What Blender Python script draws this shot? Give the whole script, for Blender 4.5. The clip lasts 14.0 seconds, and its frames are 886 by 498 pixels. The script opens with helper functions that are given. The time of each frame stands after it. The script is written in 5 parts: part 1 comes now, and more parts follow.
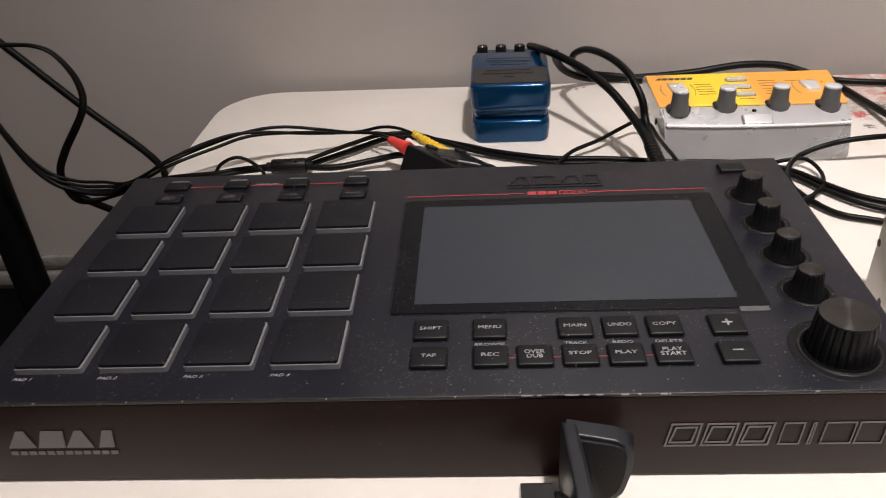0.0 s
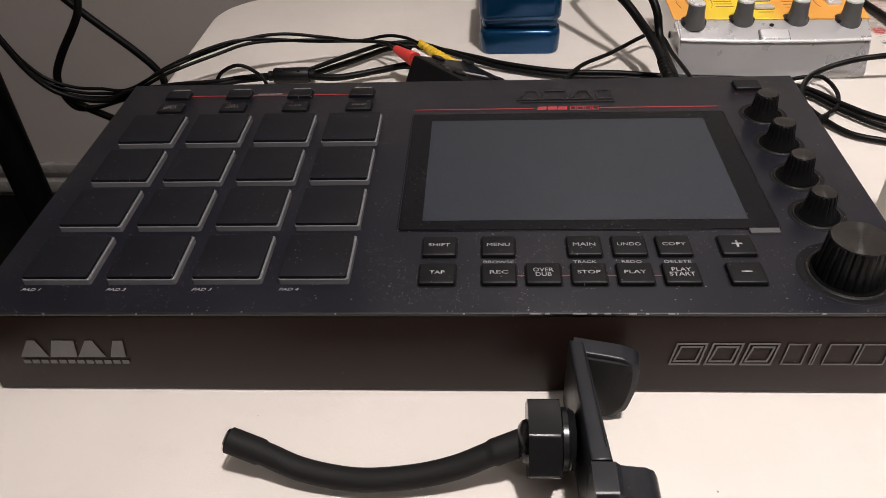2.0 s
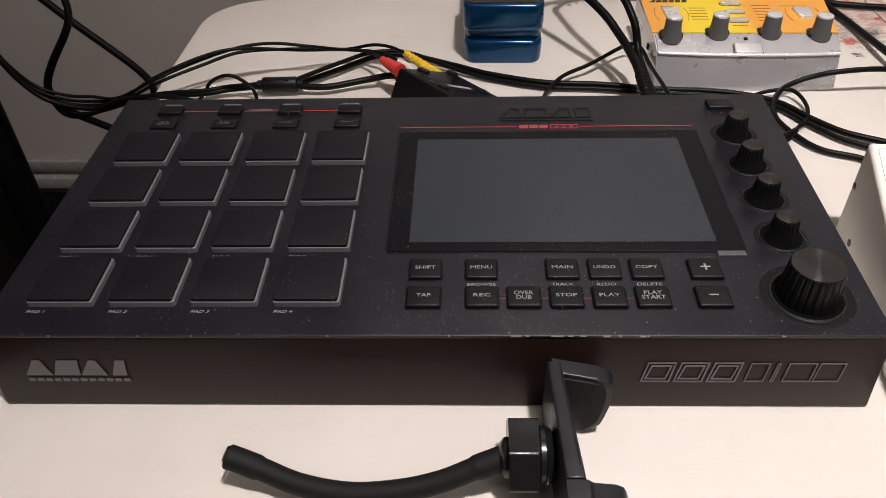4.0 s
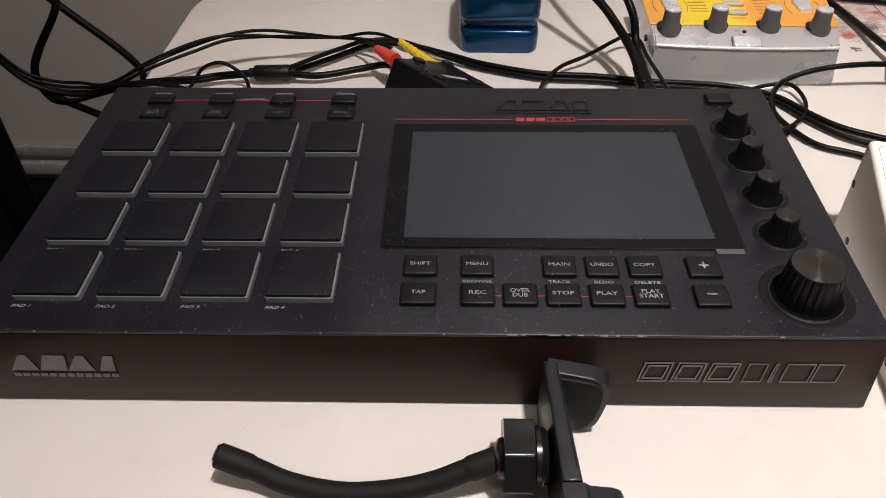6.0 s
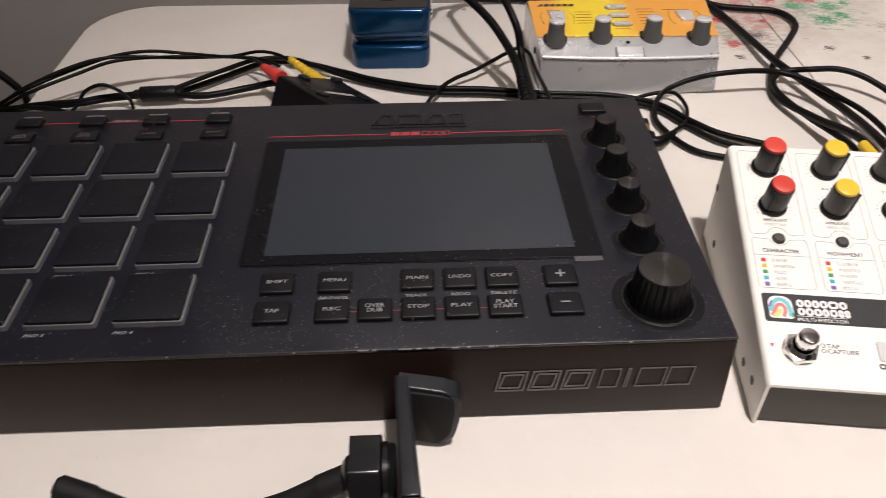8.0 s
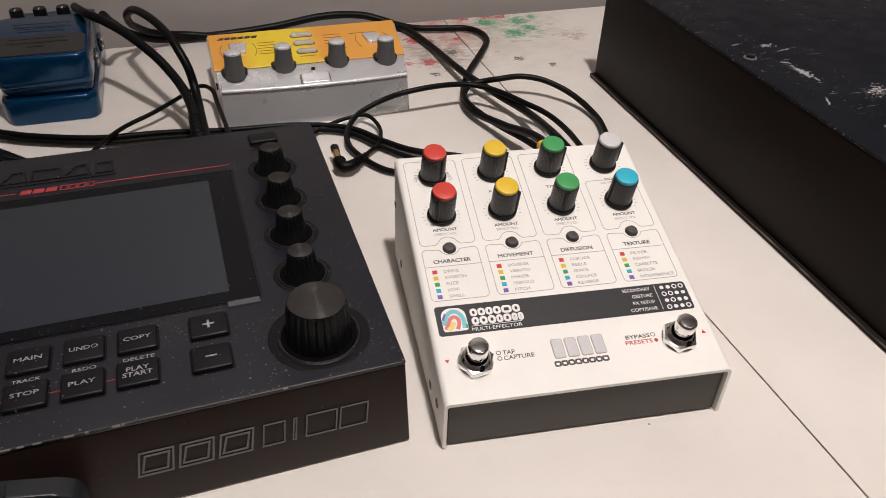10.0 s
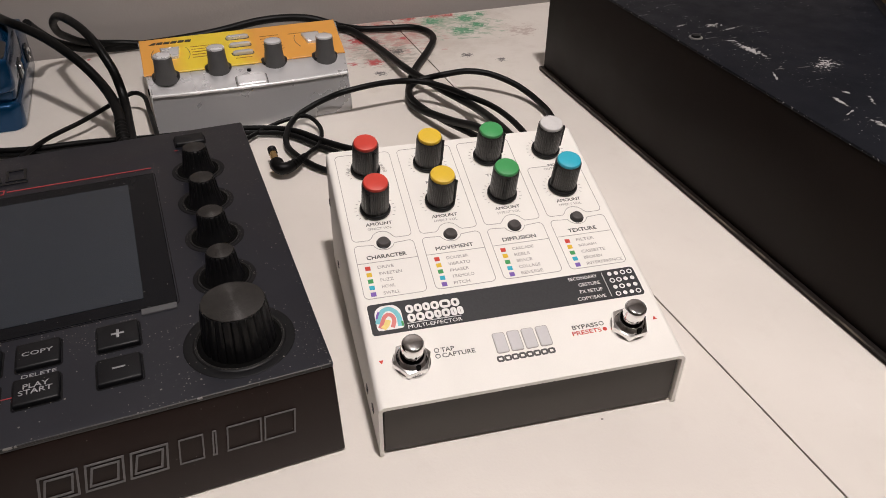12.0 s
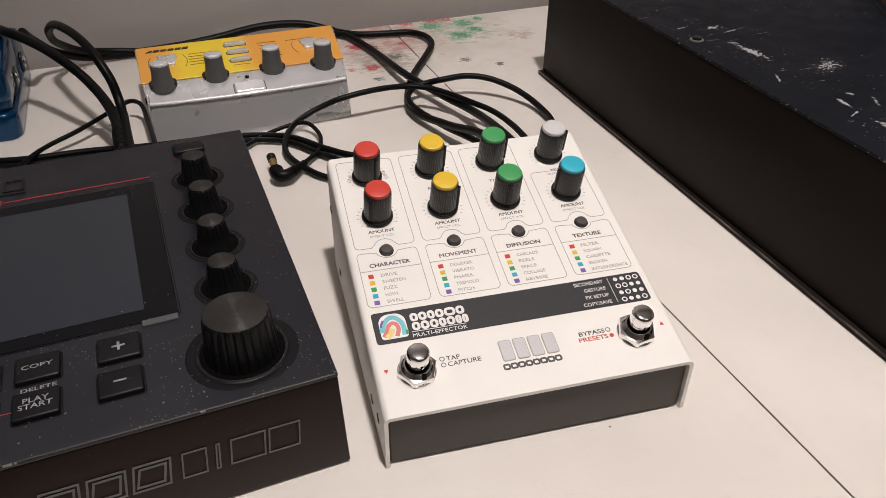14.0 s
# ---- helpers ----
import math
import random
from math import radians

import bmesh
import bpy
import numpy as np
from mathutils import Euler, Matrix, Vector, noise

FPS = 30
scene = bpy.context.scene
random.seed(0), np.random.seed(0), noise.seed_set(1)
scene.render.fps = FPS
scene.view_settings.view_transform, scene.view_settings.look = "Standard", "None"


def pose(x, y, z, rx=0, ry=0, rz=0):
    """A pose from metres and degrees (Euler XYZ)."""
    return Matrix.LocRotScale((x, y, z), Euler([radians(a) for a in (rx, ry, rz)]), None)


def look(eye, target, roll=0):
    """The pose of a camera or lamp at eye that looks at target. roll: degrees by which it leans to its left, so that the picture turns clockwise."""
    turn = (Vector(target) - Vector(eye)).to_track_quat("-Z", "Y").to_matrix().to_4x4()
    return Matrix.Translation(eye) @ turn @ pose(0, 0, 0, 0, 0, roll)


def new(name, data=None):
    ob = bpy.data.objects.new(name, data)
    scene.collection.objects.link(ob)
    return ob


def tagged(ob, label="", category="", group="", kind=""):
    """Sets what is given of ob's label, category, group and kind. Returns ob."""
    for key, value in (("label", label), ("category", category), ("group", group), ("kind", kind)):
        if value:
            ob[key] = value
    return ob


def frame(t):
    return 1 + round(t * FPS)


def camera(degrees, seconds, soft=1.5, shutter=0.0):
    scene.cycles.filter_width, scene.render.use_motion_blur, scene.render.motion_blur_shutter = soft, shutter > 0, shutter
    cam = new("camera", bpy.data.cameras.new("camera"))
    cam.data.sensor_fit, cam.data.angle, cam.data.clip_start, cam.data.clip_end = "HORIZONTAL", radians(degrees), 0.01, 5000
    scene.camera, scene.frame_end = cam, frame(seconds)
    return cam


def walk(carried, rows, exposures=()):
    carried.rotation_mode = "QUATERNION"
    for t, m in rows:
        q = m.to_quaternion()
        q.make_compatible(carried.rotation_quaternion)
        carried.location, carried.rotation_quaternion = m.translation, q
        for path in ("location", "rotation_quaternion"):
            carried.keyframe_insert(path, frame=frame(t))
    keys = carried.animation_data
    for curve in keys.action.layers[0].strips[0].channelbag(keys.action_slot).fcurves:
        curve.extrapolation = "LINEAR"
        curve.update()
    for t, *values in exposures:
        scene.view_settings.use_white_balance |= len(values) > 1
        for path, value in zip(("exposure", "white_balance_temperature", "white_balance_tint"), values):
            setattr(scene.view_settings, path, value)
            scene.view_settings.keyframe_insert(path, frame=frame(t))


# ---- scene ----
cam = camera(59.99, 14.0, 0.5, 0.25)

PATH = [
    (0, (0.2337, -0.2395, 0.2710), (0.1783, 0.6048, -0.2619), -3.53),
    (0.5, (0.2200, -0.2401, 0.2696), (0.1370, 0.5812, -0.2947), -4.12),
    (1, (0.2248, -0.2362, 0.2680), (0.1513, 0.5743, -0.3132), -3.39),
    (1.5, (0.2286, -0.2339, 0.2658), (0.1691, 0.5615, -0.3373), -2.83),
    (2, (0.2281, -0.2358, 0.2711), (0.1742, 0.5421, -0.3549), -2.73),
    (2.5, (0.2271, -0.2373, 0.2890), (0.1806, 0.5295, -0.3513), -2.62),
    (3, (0.2303, -0.2388, 0.3008), (0.1877, 0.5260, -0.3421), -2.51),
    (5.5, (0.2237, -0.2313, 0.2982), (0.2043, 0.5197, -0.3619), -0.75),
    (6, (0.2256, -0.2297, 0.2992), (0.2052, 0.5199, -0.3624), -0.66),
    (6.5, (0.2271, -0.2325, 0.3008), (0.2085, 0.5188, -0.3589), -0.59),
    (7, (0.2322, -0.2359, 0.2999), (0.2179, 0.5166, -0.3586), -0.38),
    (7.5, (0.2408, -0.2353, 0.3000), (0.2312, 0.5184, -0.3571), -0.29),
    (8, (0.2749, -0.2292, 0.2974), (0.3074, 0.5332, -0.3489), -0.12),
    (8.5, (0.3088, -0.2194, 0.2940), (0.4360, 0.5447, -0.3384), 0.49),
    (9, (0.3296, -0.2180, 0.2866), (0.5273, 0.5405, -0.3344), 1.20),
    (9.2, (0.3338, -0.2186, 0.2842), (0.5545, 0.5381, -0.3311), 1.73),
    (11.3, (0.3720, -0.2032, 0.2483), (0.6829, 0.5461, -0.3364), 1.35),
    (11.5, (0.3725, -0.2044, 0.2479), (0.6804, 0.5450, -0.3383), 1.12),
    (12, (0.3741, -0.2092, 0.2487), (0.6861, 0.5435, -0.3311), 0.81),
    (12.5, (0.3727, -0.2083, 0.2518), (0.6883, 0.5488, -0.3203), 0.37),
    (13, (0.3712, -0.2044, 0.2495), (0.6907, 0.5497, -0.3244), 0.55),
    (13.5, (0.3709, -0.2035, 0.2466), (0.6895, 0.5496, -0.3290), 0.56),
    (14, (0.3727, -0.2045, 0.2474), (0.6898, 0.5496, -0.3277), 0.37),
]
walk(cam, [(t, look(eye, target, roll)) for t, eye, target, roll in PATH], ((0.0, 0.27), (0.5, 0.31), (1.0, 0.26), (1.5, 0.18), (2.0, 0.05), (3.0, 0.0), (5.5, 0.0), (7.5, -0.02), (8.0, -0.10), (8.5, -0.30), (9.0, -0.40), (11.5, -0.50), (14.0, -0.51)))

# ---- light ----
world = bpy.data.worlds.new("world")
scene.world = world
world.use_nodes = True
world.node_tree.nodes["Background"].inputs[0].default_value = (0.9, 0.92, 1.0, 1)
world.node_tree.nodes["Background"].inputs[1].default_value = 0.02


LAMP_TINT = (1.0, 0.922, 0.9)


def shaded_lamp(place, target, size, watts, spread):
    data = bpy.data.lights.new("ceiling_lamp", "AREA")
    data.shape, data.size, data.energy, data.color, data.spread = "DISK", size, watts, LAMP_TINT, radians(spread)
    new("ceiling_lamp", data).matrix_basis = look(place, target)


# a shaded ceiling spot over the table and the spill of its bulb
shaded_lamp((0.51, -0.30, 1.54), (0.98, -0.08, 0.0), 0.10, 12.4, 116)
bulb = bpy.data.lights.new("ceiling_bulb", "POINT")
bulb.energy, bulb.color, bulb.shadow_soft_size = 12.5, LAMP_TINT, 0.05
new("ceiling_bulb", bulb).matrix_basis = pose(0.51, -0.30, 1.58)
# unseen soft lamp, added as fill for the shadows
shaded_lamp((1.0, -1.3, 1.6), (0.6, 0.0, 0.0), 0.8, 4.6, 170)
scene.view_settings.exposure = 0.0

# ---- materials ----


class Nodes:
    """Short way to write node trees."""

    def __init__(self, name):
        self.mat = bpy.data.materials.new(name)
        self.mat.use_nodes = True
        self.tree = self.mat.node_tree
        self.bsdf = self.tree.nodes["Principled BSDF"]
        self.co = self.tree.nodes.new("ShaderNodeTexCoord").outputs["Object"]

    def shift(self):
        """Each object takes another stretch of the pattern."""
        info = self.tree.nodes.new("ShaderNodeObjectInfo")
        n = self.tree.nodes.new("ShaderNodeVectorMath")
        n.operation = "ADD"
        self.put(n.inputs[0], self.co), self.put(n.inputs[1], self.math("MULTIPLY", info.outputs["Random"], 7.0))
        self.co = n.outputs[0]

    def put(self, socket, value):
        if hasattr(value, "is_output"):
            self.tree.links.new(value, socket)
        elif value is not None:
            socket.default_value = value

    def noise(self, scale, detail=3.0, rough=0.55, co=None):
        n = self.tree.nodes.new("ShaderNodeTexNoise")
        self.put(n.inputs["Vector"], co or self.co)
        n.inputs["Scale"].default_value, n.inputs["Detail"].default_value = scale, detail
        n.inputs["Roughness"].default_value = rough
        return n.outputs["Fac"]

    def math(self, op, a, b=0.0, clamp=False):
        n = self.tree.nodes.new("ShaderNodeMath")
        n.operation, n.use_clamp = op, clamp
        self.put(n.inputs[0], a), self.put(n.inputs[1], b)
        return n.outputs[0]

    def ramp(self, value, lo, hi, a=0.0, b=1.0):
        n = self.tree.nodes.new("ShaderNodeMapRange")
        self.put(n.inputs[0], value)
        for k, v in zip((1, 2, 3, 4), (lo, hi, a, b)):
            n.inputs[k].default_value = v
        return n.outputs[0]

    def mix(self, fac, a, b):
        n = self.tree.nodes.new("ShaderNodeMix")
        n.data_type = "RGBA"
        self.put(n.inputs[0], fac)
        for k, v in ((6, a), (7, b)):
            self.put(n.inputs[k], (*v, 1) if isinstance(v, tuple) and len(v) == 3 else v)
        return n.outputs[2]

    def scaled(self, scale, turn=0.0, co=None):
        n = self.tree.nodes.new("ShaderNodeMapping")
        self.put(n.inputs["Vector"], co or self.co)
        n.inputs["Scale"].default_value, n.inputs["Rotation"].default_value = scale, (0, 0, radians(turn))
        return n.outputs[0]

    def away(self, place):
        """Distance from a place."""
        n = self.tree.nodes.new("ShaderNodeVectorMath")
        n.operation = "DISTANCE"
        self.put(n.inputs[0], self.co)
        n.inputs[1].default_value = place
        return n.outputs["Value"]

    def specks(self, per_metre, size, share, co=None, level=False):
        """1 on small scattered grains; level: seen from above, on a flat surface."""
        n = self.tree.nodes.new("ShaderNodeTexVoronoi")
        if level:
            n.voronoi_dimensions = "2D"
        self.put(n.inputs["Vector"], co or self.co)
        n.inputs["Scale"].default_value = per_metre
        r = self.tree.nodes.new("ShaderNodeSeparateColor")
        self.put(r.inputs[0], n.outputs["Color"])
        some = self.math("GREATER_THAN", r.outputs[0], 1 - share)
        limit = self.math("MULTIPLY", r.outputs[1], size)
        return self.math("MULTIPLY", some, self.math("LESS_THAN", n.outputs["Distance"], limit))

    def bump(self, height, strength, metres):
        n = self.tree.nodes.new("ShaderNodeBump")
        n.inputs["Strength"].default_value, n.inputs["Distance"].default_value = strength, metres
        self.put(n.inputs["Height"], height)
        self.put(self.bsdf.inputs["Normal"], n.outputs[0])

    def done(self, colour, rough, metal=0.0, coat=0.0, spec=0.5):
        b = self.bsdf.inputs
        self.put(b["Base Color"], (*colour, 1) if isinstance(colour, tuple) else colour)
        self.put(b["Roughness"], rough)
        b["Metallic"].default_value, b["Coat Weight"].default_value, b["Specular IOR Level"].default_value = metal, coat, spec
        return self.mat


def surface(name, colour, rough=0.5, metal=0.0, var=0.12, scale=60.0, grain=900.0, relief=0.15, depth=0.0002, coat=0.0, spec=0.5, dust=0.0, uneven=0.07, level=False):
    """A surface with variation at two scales, fine relief and, if asked, dust grains."""
    n = Nodes(name)
    if dust:
        n.shift()
    big, fine = n.noise(scale, 4), n.noise(grain, 2)
    low = tuple(c * (1 - var) for c in colour)
    high = tuple(min(1, c * (1 + var)) for c in colour)
    both = n.math("ADD", n.math("MULTIPLY", big, 0.65), n.math("MULTIPLY", fine, 0.35))
    shade = n.mix(n.ramp(both, 0.3, 0.7), low, high)
    if dust:
        patch = n.ramp(n.noise(22, 4, 0.65), 0.42, 0.7)
        a = n.math("MULTIPLY", n.specks(1300, 0.24, 0.5 * dust), n.math("GREATER_THAN", patch, 0.3))
        if level:
            a = n.math("MULTIPLY", n.specks(900, 0.24, 0.45 * dust, level=True), n.math("GREATER_THAN", patch, 0.35))
            b = n.math("MAXIMUM", n.specks(420, 0.13, 0.22 * dust, level=True), n.specks(130, 0.06, 0.35 * dust, level=True))
        else:
            b = n.math("MAXIMUM", n.specks(330, 0.036, 0.24 * dust), n.specks(90, 0.012, 0.4 * dust))
        film = n.math("MULTIPLY", n.ramp(n.noise(420, 4, 0.7), 0.5, 0.85), n.math("MULTIPLY", patch, 0.12 * dust))
        shade = n.mix(film, shade, (0.35, 0.31, 0.27))
        shade = n.mix(n.math("MULTIPLY", n.math("MAXIMUM", a, b), 0.6), shade, (0.3, 0.27, 0.24))
    n.bump(fine, relief, depth)
    return n.done(shade, n.ramp(big, 0.2, 0.8, max(0.02, rough - uneven), rough + uneven), metal, coat, spec)


black_metal = surface("black_powder_coat", (0.0066, 0.0073, 0.0126), 0.36, spec=0.52, var=0.15, scale=30, grain=2600, relief=0.25, depth=0.00012, dust=0.58, level=True)
front_metal = surface("black_front_panel", (0.0165, 0.0090, 0.0074), 0.38, 0, 0.12, 20, 2600, 0.2, 0.0001, dust=0.09, spec=0.21)
worn_metal = surface("worn_bare_edge", (0.24, 0.23, 0.22), 0.35, 0.5, 0.2, 300, 2000)
# lighter tone that paints the highlight of the front edge
edge_sheen = surface("edge_highlight_tone", (0.024, 0.0225, 0.022), 0.42, 0.3, 0.5, 400, 2000)
pad_rubber = surface("charcoal_pad_rubber", (0.0036, 0.0043, 0.0072), 0.47, 0, 0.15, 40, 3000, 0.3, 0.0001, dust=0.2, spec=0.36, level=True)
pad_side = surface("grey_translucent_rubber", (0.15, 0.149, 0.156), 0.6, 0, 0.1, 120, 2500)
key_rubber = surface("black_key_rubber", (0.0045, 0.0047, 0.006), 0.48, 0, 0.15, 80, 3000, 0.3, 0.0001, dust=0.2, spec=0.32, level=True)
knob_black = surface("black_knob_plastic", (0.005, 0.005, 0.0055), 0.38, 0, 0.2, 200, 3000, 0.2, 0.0001, dust=0.15, spec=0.3)
knob_face = surface("spun_dark_aluminium", (0.105, 0.103, 0.101), 0.22, 1.0, 0.2, 300, 3000, dust=0.12, level=True)
turned = knob_face.node_tree.nodes.new("ShaderNodeTangent")
turned.direction_type, turned.axis = "RADIAL", "Z"
knob_face.node_tree.links.new(turned.outputs[0], knob_face.node_tree.nodes["Principled BSDF"].inputs["Tangent"])
knob_face.node_tree.nodes["Principled BSDF"].inputs["Anisotropic"].default_value = 0.9
knob_face.node_tree.nodes["Principled BSDF"].inputs["Anisotropic Rotation"].default_value = 0.25
recess_black = surface("recess_black", (0.004, 0.004, 0.0045), 0.6, dust=0.9, spec=0.2, level=True)
recess_ring = surface("dull_black_recess", (0.005, 0.005, 0.0058), 0.5, dust=0.7, spec=0.22, level=True)
rim_worn = surface("scuffed_black_rim", (0.009, 0.0088, 0.0085), 0.45, 0.2, 0.3, 400, 2000, dust=2.0, level=True)
# near-black colour in place of the shade inside gaps and grooves
gap_black = surface("gap_shade_black", (0.002, 0.002, 0.002), 0.7, spec=0.05)
bezel_glass = surface("dark_bezel_glass", (0.004, 0.0044, 0.006), 0.25, 0, 0.1, 20, 2000, 0.02, 0.00005, dust=0.16, spec=0.2, level=True)
display_off = surface("unlit_display", (0.019, 0.0255, 0.0350), 0.2, 0, 0.05, 12, 2000, 0.02, 0.00005, dust=0.05, spec=0.8, level=True)
print_grey = surface("grey_print", (0.31, 0.31, 0.32), 0.6)
print_silver = surface("silver_print", (0.125, 0.12, 0.122), 0.4, 0.1)
print_red = surface("red_print", (0.4, 0.045, 0.05), 0.5)
mark_red = surface("dim_red_mark", (0.2, 0.025, 0.03), 0.5)
emboss_black = surface("gloss_black_inlay", (0.006, 0.006, 0.007), 0.25)
lamp_strip = surface("pale_lamp_strip", (0.14, 0.14, 0.145), 0.4)
tape_clear = surface("clear_film_tab", (0.09, 0.09, 0.093), 0.25)

fx_knob_black = surface("satin_black_ribbed_plastic", (0.021, 0.019, 0.0178), 0.34, 0, 0.2, 200, 3000, 0.2, 0.0001, spec=0.5)
cream_paint = surface("cream_powder_coat", (0.86, 0.83, 0.775), 0.42, 0, 0.03, 40, 1800, 0.2, 0.0001)
grey_panel = surface("dark_grey_panel", (0.050, 0.0435, 0.037), 0.5, 0, 0.1, 50, 2500, 0.3, 0.0001)
strip_dark = surface("charcoal_printed_strip", (0.026, 0.026, 0.028), 0.45, 0, 0.25, 900, 3000)
ink_dark = surface("dark_ink", (0.085, 0.08, 0.077), 0.6)
ink_brown = surface("brown_ink", (0.3, 0.13, 0.03), 0.6)
ink_line = surface("fine_line_ink", (0.4, 0.37, 0.345), 0.6)
ink_white = surface("white_ink", (0.85, 0.83, 0.8), 0.6)
cap_red = surface("red_cap", (0.6, 0.052, 0.034), 0.42, var=0.06)
cap_yellow = surface("yellow_cap", (0.76, 0.5, 0.035), 0.42, var=0.06)
cap_green = surface("green_cap", (0.055, 0.33, 0.1), 0.42, var=0.06)
button_grey = surface("worn_grey_button", (0.06, 0.053, 0.05), 0.5, 0, 0.3, 300, 2500, 0.4, 0.0002)
cap_white = surface("pale_grey_cap", (0.6, 0.58, 0.57), 0.42, var=0.06)
cap_cyan = surface("cyan_cap", (0.03, 0.42, 0.56), 0.42, var=0.06)
badge_cyan = surface("pale_cyan_ink", (0.2, 0.56, 0.62), 0.5)
badge_pink = surface("coral_pink_ink", (0.72, 0.22, 0.2), 0.5)
badge_yellow = surface("soft_yellow_ink", (0.85, 0.66, 0.22), 0.5)
ink_purple = surface("purple_ink", (0.2, 0.11, 0.42), 0.5)
chrome = surface("polished_chrome", (0.84, 0.83, 0.82), 0.11, 1.0, 0.05, 100, 1500, 0.02, uneven=0.02)
lens_grey = surface("frosted_lens", (0.62, 0.6, 0.6), 0.35, var=0.05)

pedal_blue = surface("metallic_blue_enamel", (0.0008, 0.044, 0.122), 0.2, 0.55, 0.06, 30, 5000, 0.06, 0.00003, coat=0.3, uneven=0.01, spec=0.4)
pedal_blue.node_tree.nodes["Principled BSDF"].inputs["Coat Roughness"].default_value = 0.16
pedal_plate = surface("black_label_plate", (0.024, 0.0215, 0.0205), 0.55, 0, 0.2, 200)
silver_paint = surface("silver_plastic", (0.66, 0.66, 0.668), 0.28, 0.62, 0.03, 40, 900, 0.02, 0.00001, uneven=0.02)
silver_light = surface("bright_silver_key", (0.82, 0.82, 0.83), 0.26, 0.5, 0.04)
# near-white, with the ridge's highlight put into its colour
ridge_bright = surface("ridge_highlight_tone", (0.88, 0.88, 0.88), 0.25, 0.2, 0.02)
knob_grey = surface("grey_tapered_knob", (0.085, 0.084, 0.084), 0.5, 0, 0.1, 200)
cable_black = surface("black_cable_rubber", (0.003, 0.003, 0.003), 0.42, 0, 0.2, 150, 2500, 0.2, 0.0001, spec=0.15)
mount_black = surface("black_matte_plastic", (0.004, 0.004, 0.0045), 0.42, 0, 0.2, 120, 2500, 0.25, 0.0001, spec=0.25)
spine_grey = surface("grained_charcoal_plastic", (0.0118, 0.0136, 0.017), 0.38, 0, 0.2, 120, 2400, 0.22, 0.00012, dust=0.3)
gloss_black = surface("gloss_black_plastic", (0.0095, 0.0098, 0.011), 0.24, 0, 0.1, 40, 2000, 0.03, 0.00003, uneven=0.02)
neck_rubber = surface("ribbed_black_sleeve", (0.0075, 0.0072, 0.0072), 0.68, 0, 0.2, 100, 3000, 0.4, 0.00015, spec=0.3, dust=0.15)
rca_red = surface("red_plug_rubber", (0.66, 0.05, 0.04), 0.45)
rca_white = surface("white_plug_rubber", (0.72, 0.66, 0.6), 0.45)
rca_yellow = surface("yellow_plug_rubber", (0.72, 0.47, 0.03), 0.45)
gold = surface("gold_contact", (0.72, 0.5, 0.22), 0.22, 1.0, 0.1)
book_grey = surface("grey_book_cloth", (0.3, 0.31, 0.33), 0.6)
book_blue = surface("blue_book_cloth", (0.02, 0.055, 0.14), 0.5)
book_tan = surface("tan_book_cloth", (0.3, 0.2, 0.09), 0.6)
stand_black = surface("black_stand_tube", (0.002, 0.002, 0.002), 0.5, spec=0.08)
# ledge paint darkened to grey, so the colour carries the shade
trim_shaded = surface("shaded_trim_paint", (0.22, 0.21, 0.2), 0.25)
fold_filler = surface("grey_brown_fold", (0.13, 0.105, 0.085), 0.7, 0, 0.4, 30, 400)
floor_wood = surface("brown_floor", (0.12, 0.07, 0.04), 0.5, 0, 0.3, 6, 200)


def wall_material():
    n = Nodes("pale_wall_paint")
    base = n.mix(n.ramp(n.noise(3, 4), 0.3, 0.7), (0.378, 0.348, 0.326), (0.402, 0.37, 0.346))
    base = n.mix(n.ramp(n.noise(7, 5, 0.65), 0.5, 0.75, 0, 0.3), base, (0.36, 0.3, 0.255))
    base = n.mix(n.ramp(n.noise(1.0, 5, 0.7, n.scaled((9, 9, 30), 0)), 0.62, 0.75, 0, 0.2), base, (0.3, 0.26, 0.235))
    n.bump(n.math("ADD", n.noise(500, 3), n.math("MULTIPLY", n.noise(90, 3), 1.5)), 0.3, 0.0005)
    return n.done(base, n.ramp(n.noise(20, 3), 0.3, 0.7, 0.38, 0.48))


wall_paint = wall_material()
ceiling_paint = surface("white_ceiling_paint", (0.8, 0.79, 0.78), 0.8, 0, 0.02, 3, 400)


def orange_plate_material():
    n = Nodes("orange_yellow_plate")
    sep = n.tree.nodes.new("ShaderNodeSeparateXYZ")
    n.put(sep.inputs[0], n.co)
    mid = n.math("ABSOLUTE", n.math("SUBTRACT", sep.outputs[0], 0.048))
    wave = n.math("ADD", mid, n.math("MULTIPLY", n.noise(60, 2), 0.012))
    shade = n.mix(n.ramp(wave, 0.024, 0.04), (0.85, 0.64, 0.035), (0.8, 0.37, 0.06))
    n.bump(n.noise(2500, 2), 0.1, 0.00005)
    return n.done(n.mix(n.ramp(n.noise(90, 4), 0.3, 0.7, 0, 0.12), shade, (0.62, 0.3, 0.06)), 0.42)


